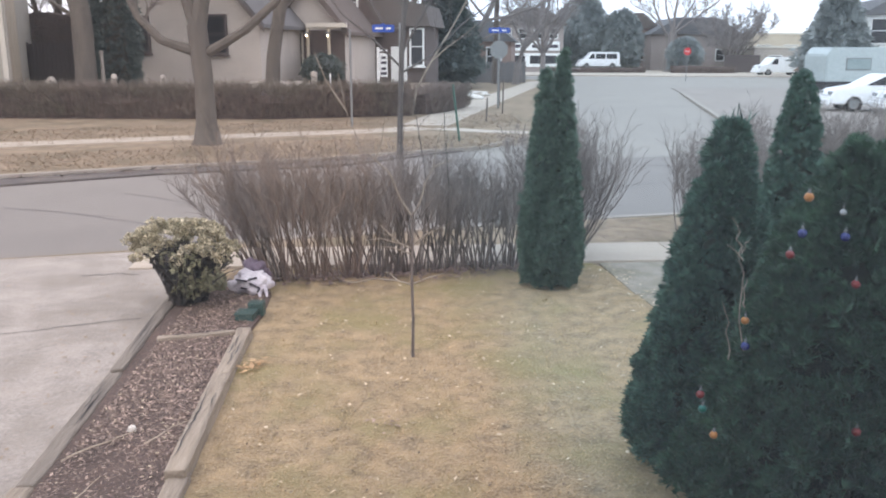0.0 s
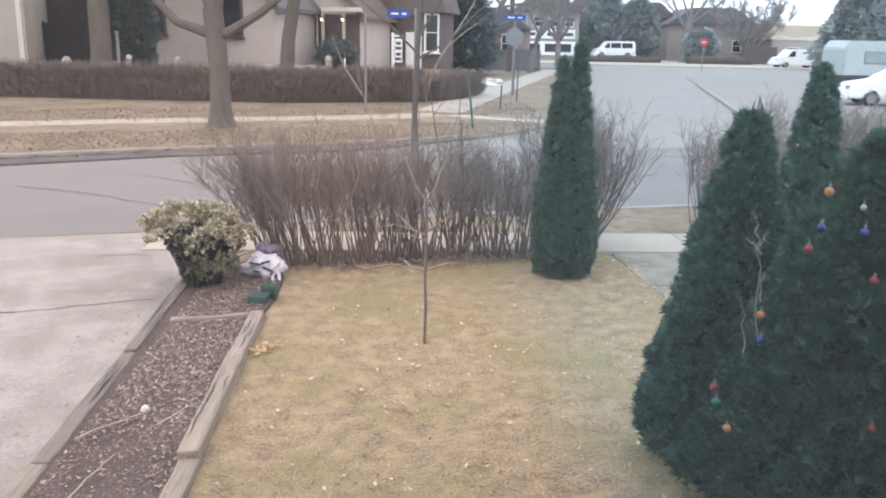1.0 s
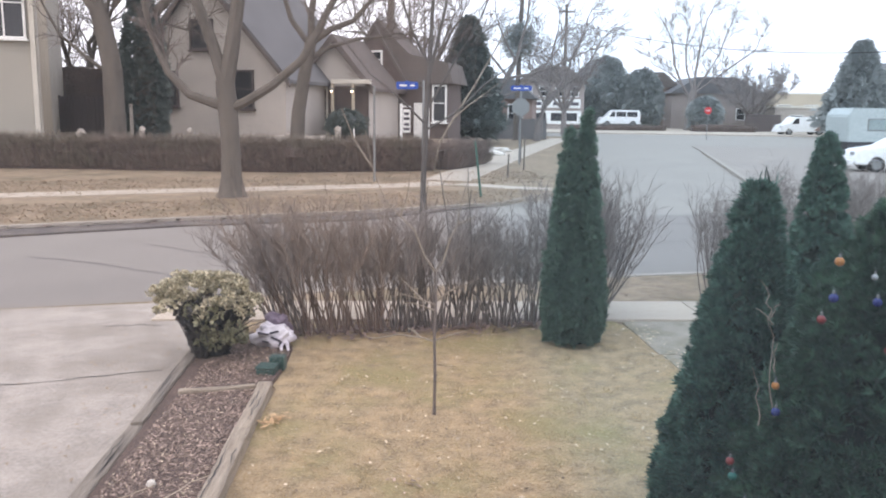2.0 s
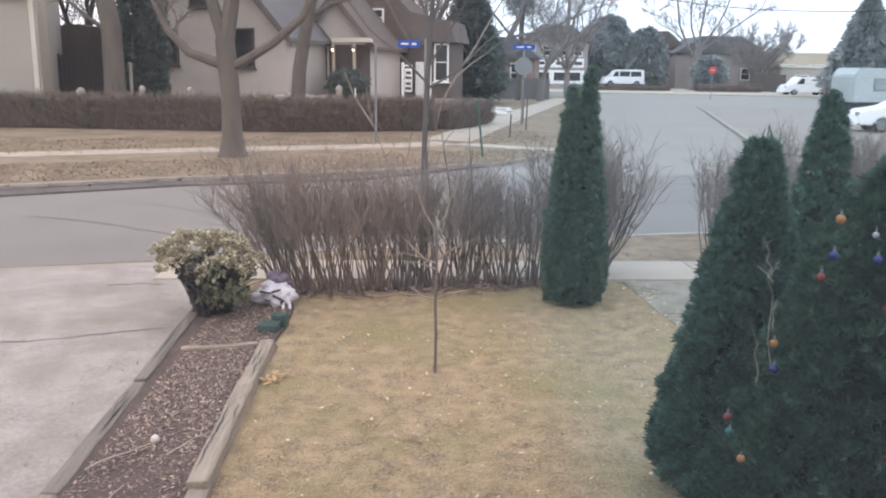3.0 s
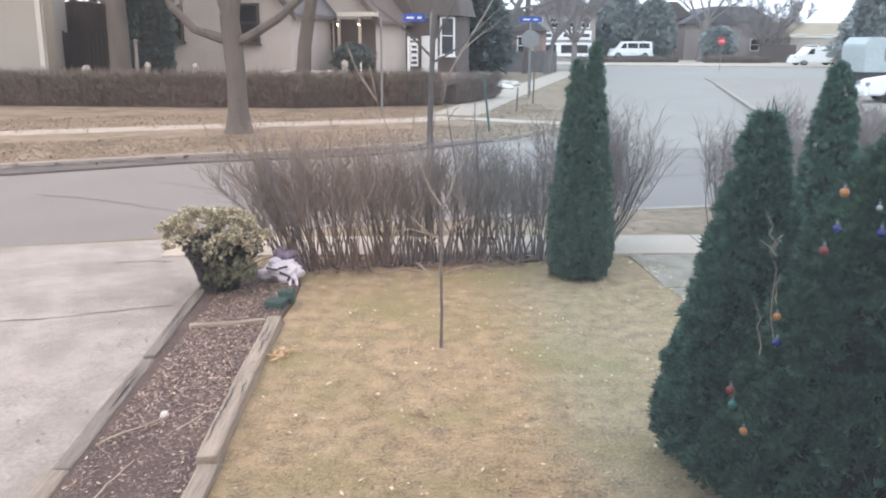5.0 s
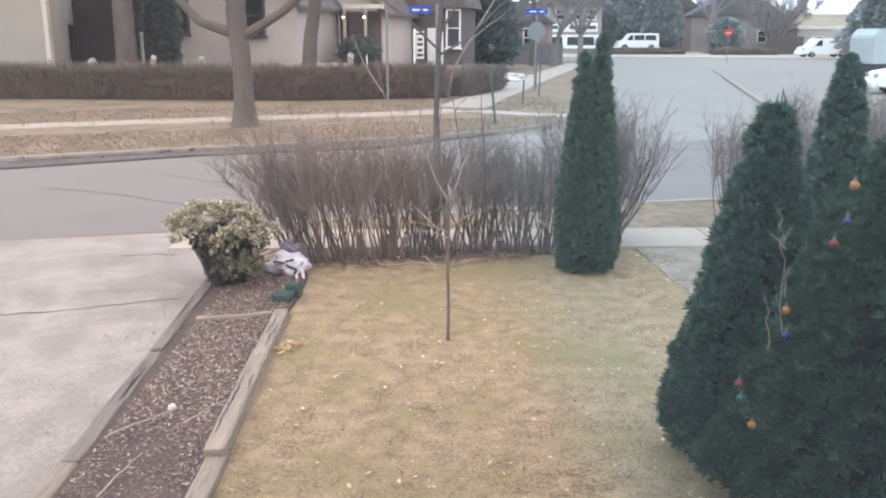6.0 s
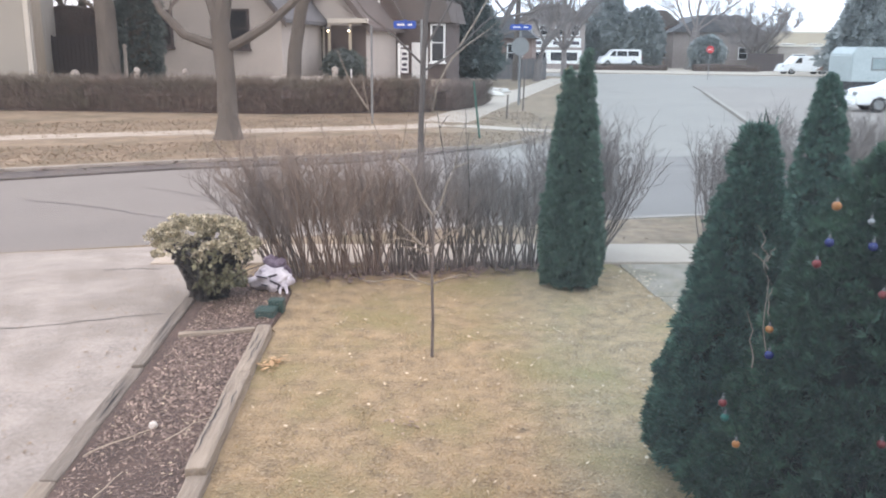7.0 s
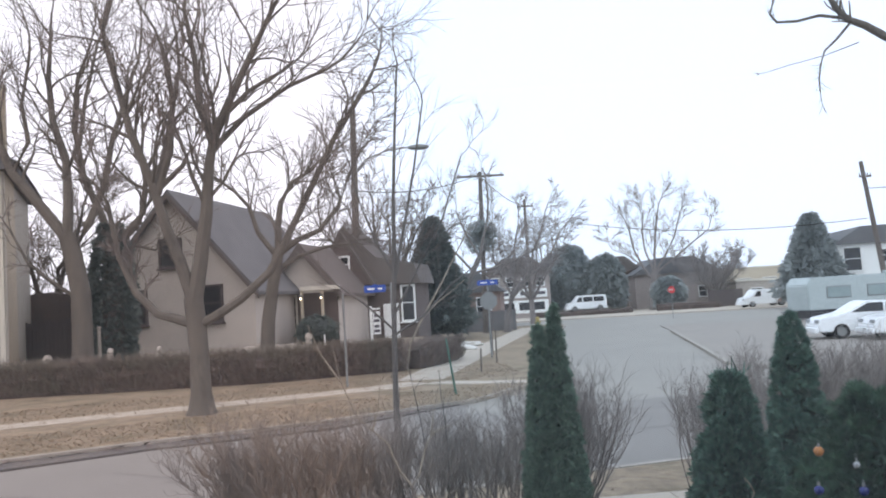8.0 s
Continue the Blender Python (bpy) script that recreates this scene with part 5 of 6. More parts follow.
part("trunk", t.data(), M["pale"], leaner)


# ---- houses ----
def window(parent, x, z, w, h, y, frame_mat="white", bars=1, sill=True, depth=0.1):
    """A framed window set in the face y of its house, with glazing bars."""
    win = part("window", box((w, 0.03, h), (x, y + 0.05, z), 0), M["dark"], parent, "dark glass window pane")
    t = 0.09
    for name, size, at in (("frame_side", (t, depth, h + 2 * t), (x - w / 2 - t / 2, y, z - t)), ("frame_side", (t, depth, h + 2 * t), (x + w / 2 + t / 2, y, z - t)),
                           ("frame_top", (w, depth, t), (x, y, z + h)), ("frame_bottom", (w, depth, t), (x, y, z - t))):
        part(name, box(size, at, 0.008), M[frame_mat], win)
    for k in range(bars):
        part("glazing_bar", box((w, depth * 0.6, 0.05), (x, y, z + h * (k + 1) / (bars + 1)), 0), M[frame_mat], win)
    if sill:
        part("sill", box((w + 0.3, depth + 0.12, 0.07), (x, y - 0.03, z - t - 0.07), 0.01), M[frame_mat], win)
    return win


def gable_house(name, place, turn, width, depth, eave, ridge, wall, roof, label, clip=0.0, over=0.35):
    """A house with a gable to the front (-y side), ridge running back."""
    ob = base(name, place, label, "house", turn=turn)
    w = width / 2
    part("wall", extrude([(-w, -0.2), (w, -0.2), (w, eave), (0, ridge), (-w, eave)], depth), M[wall], ob)
    k = (ridge - eave) / w
    for sgn in (-1, 1):
        bm = bmesh.new()
        a, t = over, 0.16
        prof = [(0.0, ridge + 0.02), (sgn * (w + a), eave - k * a + 0.02), (sgn * (w + a), eave - k * a + 0.02 + t), (0.0, ridge + 0.02 + t * 1.3)]
        part("roof", extrude(prof, depth + 2 * a, bm, -a), M[roof], ob)
        part("barge_board", extrude([(0.0, ridge - 0.16), (sgn * (w + a), eave - k * a - 0.16), (sgn * (w + a), eave - k * a + 0.04), (0.0, ridge + 0.06)], 0.05, None, -a - 0.055), M["roof_brown"], ob)
    return ob


# beige stucco corner house
h1 = gable_house("corner_house", (-10.4, 36.6, 0), -12.5, 7.3, 10.5, 3.5, 7.65, "stucco", "roof", "beige stucco house with steep grey shingle gable")
window(h1, 1.65, 2.15, 1.0, 1.45, -0.06, "fence", 1)
window(h1, -1.75, 2.2, 0.8, 1.35, -0.06, "fence", 1)
window(h1, -0.1, 4.6, 0.9, 1.1, -0.06, "fence", 1)
part("foundation", box((7.4, 0.2, 0.55), (0, -0.02, -0.1), 0.01), M["garden_stone"], h1)
# lower entrance wing on its side
wing = gable_house("entrance_wing", (-5.4, 40.2, 0), -12.5, 3.4, 5.0, 3.3, 5.3, "stucco", "roof_brown", "low stucco entrance wing with white porch beam")
window(wing, -0.75, 1.5, 0.75, 1.5, -0.06, "trim", 2)
# porch interior shade painted as a thin dark panel on the wall
part("porch_recess", box((2.0, 0.06, 2.9), (0.7, -0.04, 0.25), 0), M["brick"], wing, "dark panel that paints the shade of the porch")
part("porch_beam", box((1.9, 0.25, 0.2), (1.0, -0.5, 3.25), 0.02), M["trim"], wing, "white painted porch beam")
part("door", box((0.9, 0.06, 2.05), (0.6, -0.09, 0.25), 0.01), M["fence"], wing, "dark entrance door")
for x in (0.1, 1.1):
    part("porch_post", box((0.12, 0.12, 3.25), (x, -0.5, 0), 0.015), M["beige"], wing)
    lamp = part("porch_lamp", box((0.16, 0.14, 0.12), (x, -0.66, 2.95), 0.02), M["metal"], wing)
    smooth(part("bulb", ball(0.045, (x, -0.68, 2.9), sub=2), M["bulb"], lamp, "lit warm bulb"))

# dark brown brick house behind
h2 = base("brick_house", (-2.4, 45.0, 0), "dark brown brick house with white-framed windows", "house", turn=-12.5)
part("wall", extrude([(-2.9, -0.2), (2.4, -0.2), (2.4, 3.6), (-2.9, 3.6)], 3.2), M["brick"], h2)
part("roof", extrude([(-3.3, 3.45), (2.7, 3.45), (2.4, 4.5), (0.35, 4.95), (-1.4, 6.7)], 3.8, None, -0.3), M["roof_brown"], h2)
part("gable", extrude([(-3.0, 3.5), (0.2, 3.5), (-1.4, 6.2)], 0.5, None, -0.75), M["brick"], h2)
for sgn in (-1, 1):
    part("barge_board", extrude([(-1.4, 6.2), (-1.4 + sgn * 1.75, 3.3), (-1.4 + sgn * 1.75, 3.55), (-1.4, 6.45)], 0.6, None, -0.82), M["roof_brown"], h2)
for x, z, w, h in ((-1.45, 1.9, 0.45, 1.5), (-0.65, 2.3, 0.4, 1.1), (1.95, 1.55, 0.6, 1.75), (-1.2, 4.2, 0.4, 0.8)):
    window(h2, x, z, w, h, -0.82 if z > 4 else -0.08, "white", 1)
part("door", box((0.85, 0.06, 2.1), (1.0, -0.06, 0.35), 0.01), M["white"], h2, "white front door")
part("step", box((1.8, 1.2, 0.34), (1.0, -0.7, 0), 0.02), M["walk"], h2)

# siding house at the edge of the view
h3 = base("siding_house", (-14.97, 31.2, 0), "two-storey house with olive horizontal siding", "house", turn=19)
part("wall", box((9.0, 9.0, 8.1), (-4.5, 4.5, 0), 0), M["siding"], h3)
steps = [(0.0, 0.9)]
for k in range(48):
    z = 0.9 + k * 0.15
    steps += [(-0.028, z), (-0.012, z + 0.15)]
steps.append((0.0, 8.1))
lap = bmesh.new()
near = [lap.verts.new((-9.0, y, z)) for y, z in steps]
far = [lap.verts.new((0.0, y, z)) for y, z in steps]
for k in range(len(steps) - 1):
    lap.faces.new((near[k], far[k], far[k + 1], near[k + 1]))
tagged(part("siding_boards", lap, M["siding"], h3), kind="stuff")
part("corner_board", box((0.18, 0.06, 7.3), (-0.09, -0.07, 0.85), 0.01), M["trim"], h3, "cream corner board")
part("corner_board", box((0.06, 0.2, 7.3), (0.035, 0.1, 0.85), 0.01), M["trim"], h3)
part("side_panel", box((0.05, 3.0, 7.3), (0.03, 1.75, 0.85), 0.01), M["beige"], h3)
part("base_trim", box((9.0, 0.08, 0.2), (-4.5, -0.07, 0.8), 0.01), M["trim"], h3)
part("foundation", box((8.9, 0.05, 0.85), (-4.5, 0.0, -0.1), 0), M["garden_stone"], h3)
part("eave", box((10.0, 10.0, 0.3), (-4.5, 4.5, 8.1), 0.03), M["roof"], h3)
part("roof", extrude([(-9.9, 8.4), (0.6, 8.4), (-4.5, 11.0)], 10.2, None, -0.5), M["roof"], h3)
big = window(h3, -1.32, 4.55, 1.9, 2.3, -0.1, "white", 1)
for x in (-1.64, -1.0):
    part("glazing_bar", box((0.06, 0.07, 2.3), (x, -0.1, 4.55), 0), M["white"], big)
chimney = part("chimney", box((0.5, 0.6, 3.2), (-0.2, 1.2, 8.3), 0.02), M["beige"], h3, "pale rendered chimney")
part("cap", box((0.6, 0.7, 0.12), (-0.2, 1.2, 11.5), 0.02), M["garden_stone"], chimney)
# dark board fence between the houses
fence = base("board_fence", (-15.9, 37.2, 0), "dark stained board fence between the houses", "fence", turn=-8)
for k in range(24):
    part("board", box((0.185, 0.03, 2.5 + 0.03 * (k % 3)), (-1.6 + 0.2 * k, 0, 0), 0.006), M["fence"], fence)
for z in (0.5, 2.1):
    part("rail", box((4.9, 0.06, 0.1), (0.7, 0.05, z), 0.006), M["fence"], fence)
for x in (-1.7, 0.7, 3.1):
    part("post", box((0.12, 0.12, 2.6), (x, 0.12, 0), 0.01), M["fence"], fence)

# weathered stones and ornaments along the far hedge
for x, y, h, w in ((-10.9, 30.2, 1.42, 0.2), (-9.2, 30.2, 1.40, 0.2), (-4.0, 30.6, 1.5, 0.22), (-13.0, 30.0, 1.25, 0.3)):
    bm = box((w * 0.9, w * 0.9, h - 0.2), (0, 0, 0), 0.04)
    ball(w * 0.55, (0, 0, h - 0.12), bm, (1, 1, 1.2), 0.3, x)
    st = tagged(part("garden_ornament", bm, M["garden_stone"]), "weathered stone garden ornament behind the hedge", "garden ornament", "stone ornaments")
    st.location = (x, y, 0)
for x, y, s in ((-5.9, 33.0, 0.5), (-5.1, 33.2, 0.42), (-6.6, 33.1, 0.4), (-4.5, 33.0, 0.35)):
    tagged(smooth(part("boulder", ball(s, (x, y, s * 0.5 + 0.6), squash=(1.3, 0.9, 0.7), rough=0.4, seed=x), M["garden_stone"])), "rounded garden boulder by the house wall", "boulder", "boulders by the house")
terrace = tagged(part("ground_terrace", prism([(-26, 31.0), (-1.0, 31.6), (0.8, 36), (-0.4, 52), (-26, 52)], -0.05, 0.62), M["verge"]), "raised garden ground behind the hedge", "garden", kind="structure")
fig = bmesh.new()
rod((0, 0, 0), (0, 0, 1.5), 0.08, 0.06, 8, fig)
ball(0.08, (0, 0, 1.55), fig, rough=0.3, seed=2)
tagged(part("white_garden_urn", fig, M["garden_stone"]), "tall pale garden ornament beside the evergreen", "garden ornament").location = (-11.75, 31.5, 0.6)

# pale cover sheets left by the walk
for x, y, s, seed in ((1.9, 40.5, 0.55, 1), (2.5, 43.5, 0.5, 2), (1.5, 42.0, 0.35, 3)):
    tagged(smooth(part("stone_slab", ball(s, (x, y, 0.1), squash=(1.2, 0.8, 0.35), rough=0.6, seed=seed), M["stone"])), "pale stone heap beside the far walk", "stones")

# ---- far buildings ----
def block(name, place, size, wall, label, windows=(), roof=None, turn=0, rise=0.0, category="building", dormer=False):
    ob = base(name, place, label, category, turn=turn)
    w, d, h = size
    part("wall", box((w, d, h), (0, d / 2, -0.2), 0), M[wall], ob)
    if roof:
        part("roof", extrude([(-w / 2 - 0.4, h - 0.25), (w / 2 + 0.4, h - 0.25), (w * 0.22, h + rise), (-w * 0.22, h + rise)], d + 0.8, None, -0.4), M[roof], ob)
    else:
        part("parapet", box((w + 0.2, d + 0.2, 0.25), (0, d / 2, h - 0.22), 0.02), M["trim"], ob)
    for x, z, ww, hh in windows:
        window(ob, x, z, ww, hh, -0.08, "white", 1, False)
    return ob


shop = block("corner_shop", (11.6, 97.5, 0), (7.4, 8, 5.4), "brick_haze", "dark brick shop with white sign band and wide windows", ((-2.6, 3.7, 0.8, 1.0), (-0.9, 3.7, 0.8, 1.0), (0.9, 3.7, 0.8, 1.0), (2.6, 3.7, 0.8, 1.0)), "roof_brown", -4, 1.6)
part("sign_band", box((6.6, 0.12, 1.0), (0.0, -0.1, 2.35), 0.02), M["white"], shop, "white sign band")
for k, w in enumerate((0.5, 0.9, 0.4, 0.7, 0.5, 0.9)):
    part("lettering", box((w, 0.03, 0.35), (-2.6 + k * 1.05, -0.18, 2.65), 0), M["print"], shop, "unreadable dark lettering")
part("shop_front", box((7.2, 0.1, 1.5), (-0.2, -0.08, 0.55), 0.01), M["white"], shop)
for k in range(4):
    part("shop_window", box((1.2, 0.06, 0.9), (-2.9 + 1.75 * k, -0.12, 0.9), 0), M["dark"], shop)
block("brick_bungalow", (3.6, 66, 0), (5.6, 8, 3.2), "brick_red", "dull red brick house behind the corner trees", ((-1.6, 1.2, 1.0, 1.3), (1.5, 1.2, 1.0, 1.3)), "roof", -8, 1.3, "house")
block("brick_house", (26.2, 112, 0), (7.0, 8, 5.4), "brick_red", "red brick house beyond the junction", ((-2.0, 1.3, 1.0, 1.4), (2.0, 1.3, 1.0, 1.4), (-1.6, 3.6, 0.9, 1.1)), "roof_brown", 0, 1.7, "house")
block("dark_house", (20.5, 115, 0), (7.0, 8, 6.2), "brick_haze", "dark house with chimneys beyond the evergreens", ((-1.5, 3.9, 0.9, 1.2), (1.5, 3.9, 0.9, 1.2)), "roof", 0, 2.0, "house")
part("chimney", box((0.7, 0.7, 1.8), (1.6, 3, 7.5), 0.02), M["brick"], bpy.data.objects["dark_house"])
block("brown_house", (33.5, 108, 0), (11.0, 8, 4.6), "brick_haze", "low dark house behind leafless trees", ((-3.0, 1.2, 1.2, 1.3), (0.5, 1.2, 1.2, 1.3), (3.2, 1.2, 1.0, 1.3)), "roof", 0, 1.8, "house")
block("garage", (24.4, 106, 0), (2.8, 4, 2.6), "beige", "small pale garage beside the brick house", (), None, 0, 0, "garage")
block("workshop", (52.0, 128, 0), (22.0, 14, 5.0), "beige", "long beige industrial building far away", ((-6, 2.2, 2.0, 1.0), (-2, 2.2, 2.0, 1.0), (2, 2.2, 2.0, 1.0)), None, 0)
block("workshop", (42.5, 100, 0), (9.0, 8, 2.9), "garden_stone", "low grey workshop behind the parked cars", ((-2, 1.0, 1.4, 0.8),), None, 0)
block("white_house", (41.5, 74, 0), (7.6, 9, 5.6), "white", "white house with dark windows behind the trailer", ((-2.5, 3.0, 1.4, 2.0), (0.6, 3.6, 1.4, 1.1), (2.6, 3.6, 1.0, 1.1)), "roof", -10, 1.3, "house")
fence2 = base("board_fence", (35.2, 96, 0), "dark fence beyond the junction", "fence")
for k in range(14):
    part("board", box((0.27, 0.04, 1.9), (-1.9 + 0.29 * k, 0, 0), 0.01), M["fence"], fence2)
fence3 = base("board_fence", (0.4, 63.0, 0), "weathered grey board fence before the brick house", "fence")
for k in range(24):
    part("board", box((0.27, 0.04, 1.45 + 0.04 * (k % 3)), (0.29 * k, 0, 0), 0.01), M["grey_board"], fence3)
for z in (0.35, 1.1):
    part("rail", box((7.0, 0.05, 0.1), (3.35, 0.05, z), 0), M["grey_board"], fence3)
twig_hedge("low_hedge", [(12.6, 93.5), (24.0, 94.7)], 0.9, 0.55, "low dark hedge before the parked van", 700, 92)
twig_hedge("low_hedge", [(26.5, 93.5), (33.5, 93.0)], 1.2, 0.8, "low clipped hedge at the far corner", 500, 93)
structure("far_pavement", prism([(9.5, 84.5), (60.0, 77.5), (110, 77.5), (110, 170), (-40, 170), (-40, 92)], -0.3, 0.0), M["walk"], "pale pavement beyond the junction", "pavement")
structure("parking_lot", prism([(9.3, 25.6), (10.75, 31.6), (14.3, 47.8), (16.0, 56), (40, 53), (90, 50), (90, 24), (40, 21), (14, 16.5), (10.5, 19.5)], -0.3, -0.06), M["lot"], "pale paved lot beside the side street", "parking lot")

# ---- vehicles ----
def wheel(parent, x, y, r, w=0.2):
    tyre = part("tyre", rod((x, y - w / 2, r), (x, y + w / 2, r), r, r, 20), M["rubber"], parent)
    part("rim", rod((x, y - w / 2 - 0.012, r), (x, y + w / 2 + 0.012, r), r * 0.6, r * 0.6, 14), M["metal"], tyre, "silver wheel rim")


def vehicle(name, place, turn, side, width, glass, wheels, r, label, lamp_x, lamp_z, category):
    """A car body from its side outline; glass: side windows as outlines."""
    ob = base(name, place, label, category, turn=turn)
    body = part("body", extrude(side, width, None, -width / 2, 0.05), M["car_white"], ob)
    for outline in glass:
        for y in (-width / 2 - 0.012, width / 2 - 0.008):
            part("window", extrude(outline, 0.02, None, y), M["dark"], body, "dark side window")
    for x in wheels:
        for y in (-width / 2 + 0.1, width / 2 - 0.1):
            wheel(ob, x, y, r)
    for y in (-width * 0.36, width * 0.36):
        part("headlight", box((0.1, 0.34, 0.14), (lamp_x, y, lamp_z), 0.03), M["glassy"], ob, "clear headlight")
        part("tail_light", box((0.06, 0.16, 0.3), (max(p[0] for p in side) + 0.0, y * 1.15, lamp_z + 0.1), 0.02), M["red"], ob, "red tail light")
    for x, dx in ((min(p[0] for p in side), -0.04), (max(p[0] for p in side), 0.04)):
        part("bumper", box((0.16, width * 0.98, 0.22), (x + dx, 0, r * 0.85), 0.05), M["car_white"], ob)
    return ob


VAN = [(-2.7, 0.35), (2.6, 0.35), (2.65, 1.2), (2.5, 2.05), (-1.15, 2.05), (-1.85, 1.25), (-2.6, 1.08), (-2.75, 0.7)]
VANG = [[(-1.55, 1.25), (-0.75, 1.25), (-0.75, 1.85), (-1.1, 1.85)], [(-0.6, 1.25), (0.7, 1.25), (0.7, 1.85), (-0.6, 1.85)], [(0.85, 1.25), (2.25, 1.25), (2.2, 1.85), (0.85, 1.85)]]
van1 = vehicle("van", (19.2, 96.6, 0.35), 0, [(x * 0.84, z * 0.9) for x, z in VAN], 1.9, [[(x * 0.84, z * 0.9) for x, z in g] for g in VANG], (-1.5, 1.4), 0.34, "white passenger van parked behind a low hedge", -2.28, 0.75, "van")
van2 = vehicle("van", (35.4, 86.0, -0.05), 3, [(x * 0.9, z * 0.88) for x, z in VAN], 2.0, [[(x * 0.9, z * 0.88) for x, z in VANG[0]]], (-1.6, 1.45), 0.33, "white delivery van with a reddish rear marking", -2.44, 0.75, "van")
part("rear_marking", extrude([(0.8, 0.45), (2.25, 0.45), (2.2, 1.25), (1.6, 1.0)], 0.012, None, -1.02), M["brick_red"], van2, "faded red marking")
CAR = [(-2.2, 0.3), (2.2, 0.3), (2.28, 0.75), (2.1, 0.98), (1.75, 1.02), (1.0, 1.42), (-0.35, 1.46), (-1.15, 1.02), (-2.05, 0.86), (-2.25, 0.6)]
CARG = [[(-0.95, 1.04), (0.25, 1.04), (0.25, 1.38), (-0.3, 1.38)], [(0.35, 1.04), (1.35, 1.04), (0.95, 1.36), (0.35, 1.38)]]
vehicle("car", (18.1, 33.6, -0.08), -10, CAR, 1.76, CARG, (-1.35, 1.35), 0.31, "white sedan parked beside the trailer", -2.2, 0.66, "car")
vehicle("car", (19.1, 31.3, -0.08), -10, CAR, 1.76, CARG, (-1.35, 1.35), 0.31, "second white sedan parked behind the first", -2.2, 0.66, "car")
vehicle("car", (41.0, 92.0, 0), 5, CAR, 1.76, CARG, (-1.35, 1.35), 0.31, "pale car parked far along the street", -2.2, 0.66, "car")

# long travel trailer
rv = base("travel_trailer", (27.9, 51.5, -0.06), "long pale travel trailer with its underside shade painted dark", "trailer", turn=8)
part("body", extrude([(-4.9, 0.55), (5.5, 0.55), (5.5, 2.4), (5.2, 2.55), (-4.6, 2.55), (-4.95, 2.1)], 2.3, None, -1.15, 0.06), M["rv"], rv)
# dark box fills the underside: shade below the trailer put into colour
part("lower_band", box((10.3, 2.2, 0.5), (0.3, 0, 0.1), 0.03), M["dark"], rv, "dark box for the shade under the panels")
for x in (-2.9, -0.2, 2.2):
    win = part("window", box((1.5, 0.04, 0.6), (x, -1.17, 1.3), 0.02), M["rv_dark"], rv, "tinted trailer window")
    part("window_frame", box((1.62, 0.03, 0.72), (x, -1.16, 1.24), 0.02), M["metal"], win)
part("door", box((0.7, 0.04, 1.75), (4.0, -1.17, 0.6), 0.02), M["rv"], rv)
part("roof_vent", box((0.6, 0.6, 0.2), (1.5, 0, 2.54), 0.05), M["rv"], rv)
part("tongue", box((1.2, 0.1, 0.1), (-5.5, 0, 0.5), 0.02), M["metal"], rv)
for x in (0.6, 1.5):
    for y in (-1.0, 1.0):
        wheel(rv, x, y, 0.35)

# ---- signs, poles, wires ----
def post(name, place, height, r, label, category, material="metal"):
    ob = base(name, place, label, category)
    part("post", rod((0, 0, -0.1), (0, 0, height), r, r, 8), M[material], ob)
    return ob


def blade(parent, at, w, h, turn=0.0):
    plate = part("sign_plate", extrude([(-w / 2, 0.02), (-w / 2 + 0.04, 0), (w / 2 - 0.04, 0), (w / 2, 0.02), (w / 2, h - 0.02), (w / 2 - 0.04, h), (0.08, h), (0.0, h + 0.035), (-0.08, h), (-w / 2 + 0.04, h), (-w / 2, h - 0.02)], 0.012), M["blue"], parent, "blue street name plate")
    plate.matrix_basis = pose(*at, 0, 0, turn)
    for k, (x, ln) in enumerate(((-0.11 * w / 0.6, 0.2), (0.14 * w / 0.6, 0.12))):
        part("lettering", box((ln * w / 0.6, 0.006, h * 0.24), (x, -0.006, h * 0.38), 0), M["white"], plate, "unreadable white lettering")


p = post("street_name_sign", (-0.74, 24.3, 0), 2.98, 0.035, "blue street name plate on a slim post", "street sign")
blade(p, (-0.46, -0.02, 2.72), 0.62, 0.21)
part("bracket", box((0.16, 0.03, 0.03), (-0.08, 0, 2.82), 0.005), M["metal"], p)
p = post("stop_sign", (2.85, 34.2, 0), 3.15, 0.04, "stop sign seen from behind with a blue street name plate", "street sign")
blade(p, (0, -0.05, 2.92), 0.84, 0.2)
octo = [(0.37 * math.cos(radians(22.5 + 45 * k)), 2.28 + 0.37 * math.sin(radians(22.5 + 45 * k))) for k in range(8)]
part("sign_back", extrude(octo, 0.012, None, -0.06), M["metal"], p, "bare grey back of the octagon plate")
part("brace", box((0.05, 0.05, 1.9), (0.05, 0.03, 0.1), 0.01), M["wood_pole"], p)
post("sign_pole", (-2.22, 25.3, 0), 2.82, 0.035, "bare grey steel post beside the walk", "post")
p = post("stop_sign", (20.9, 69.2, -0.1), 2.2, 0.035, "red stop sign beside the far junction", "street sign")
octo = [(0.31 * math.cos(radians(22.5 + 45 * k)), 2.36 + 0.31 * math.sin(radians(22.5 + 45 * k))) for k in range(8)]
plate = part("sign_plate", extrude(octo, 0.015, None, -0.06), M["red"], p, "red octagon plate")
for k in range(4):
    part("lettering", box((0.05, 0.006, 0.12), (-0.165 + 0.095 * k, -0.064, 2.30), 0), M["white"], plate, "white lettering")
# property sign
p = base("property_sign", (-1.78, 31.7, 0.55), "white hanging property sign before the houses", "sign", turn=-10)
part("post", box((0.09, 0.09, 1.8), (0, 0, 0), 0.01), M["white"], p)
part("arm", box((0.38, 0.05, 0.06), (0.17, 0, 1.66), 0.01), M["white"], p)
panel = part("panel", box((0.28, 0.04, 0.85), (0.21, 0, 0.74), 0.01), M["white"], p)
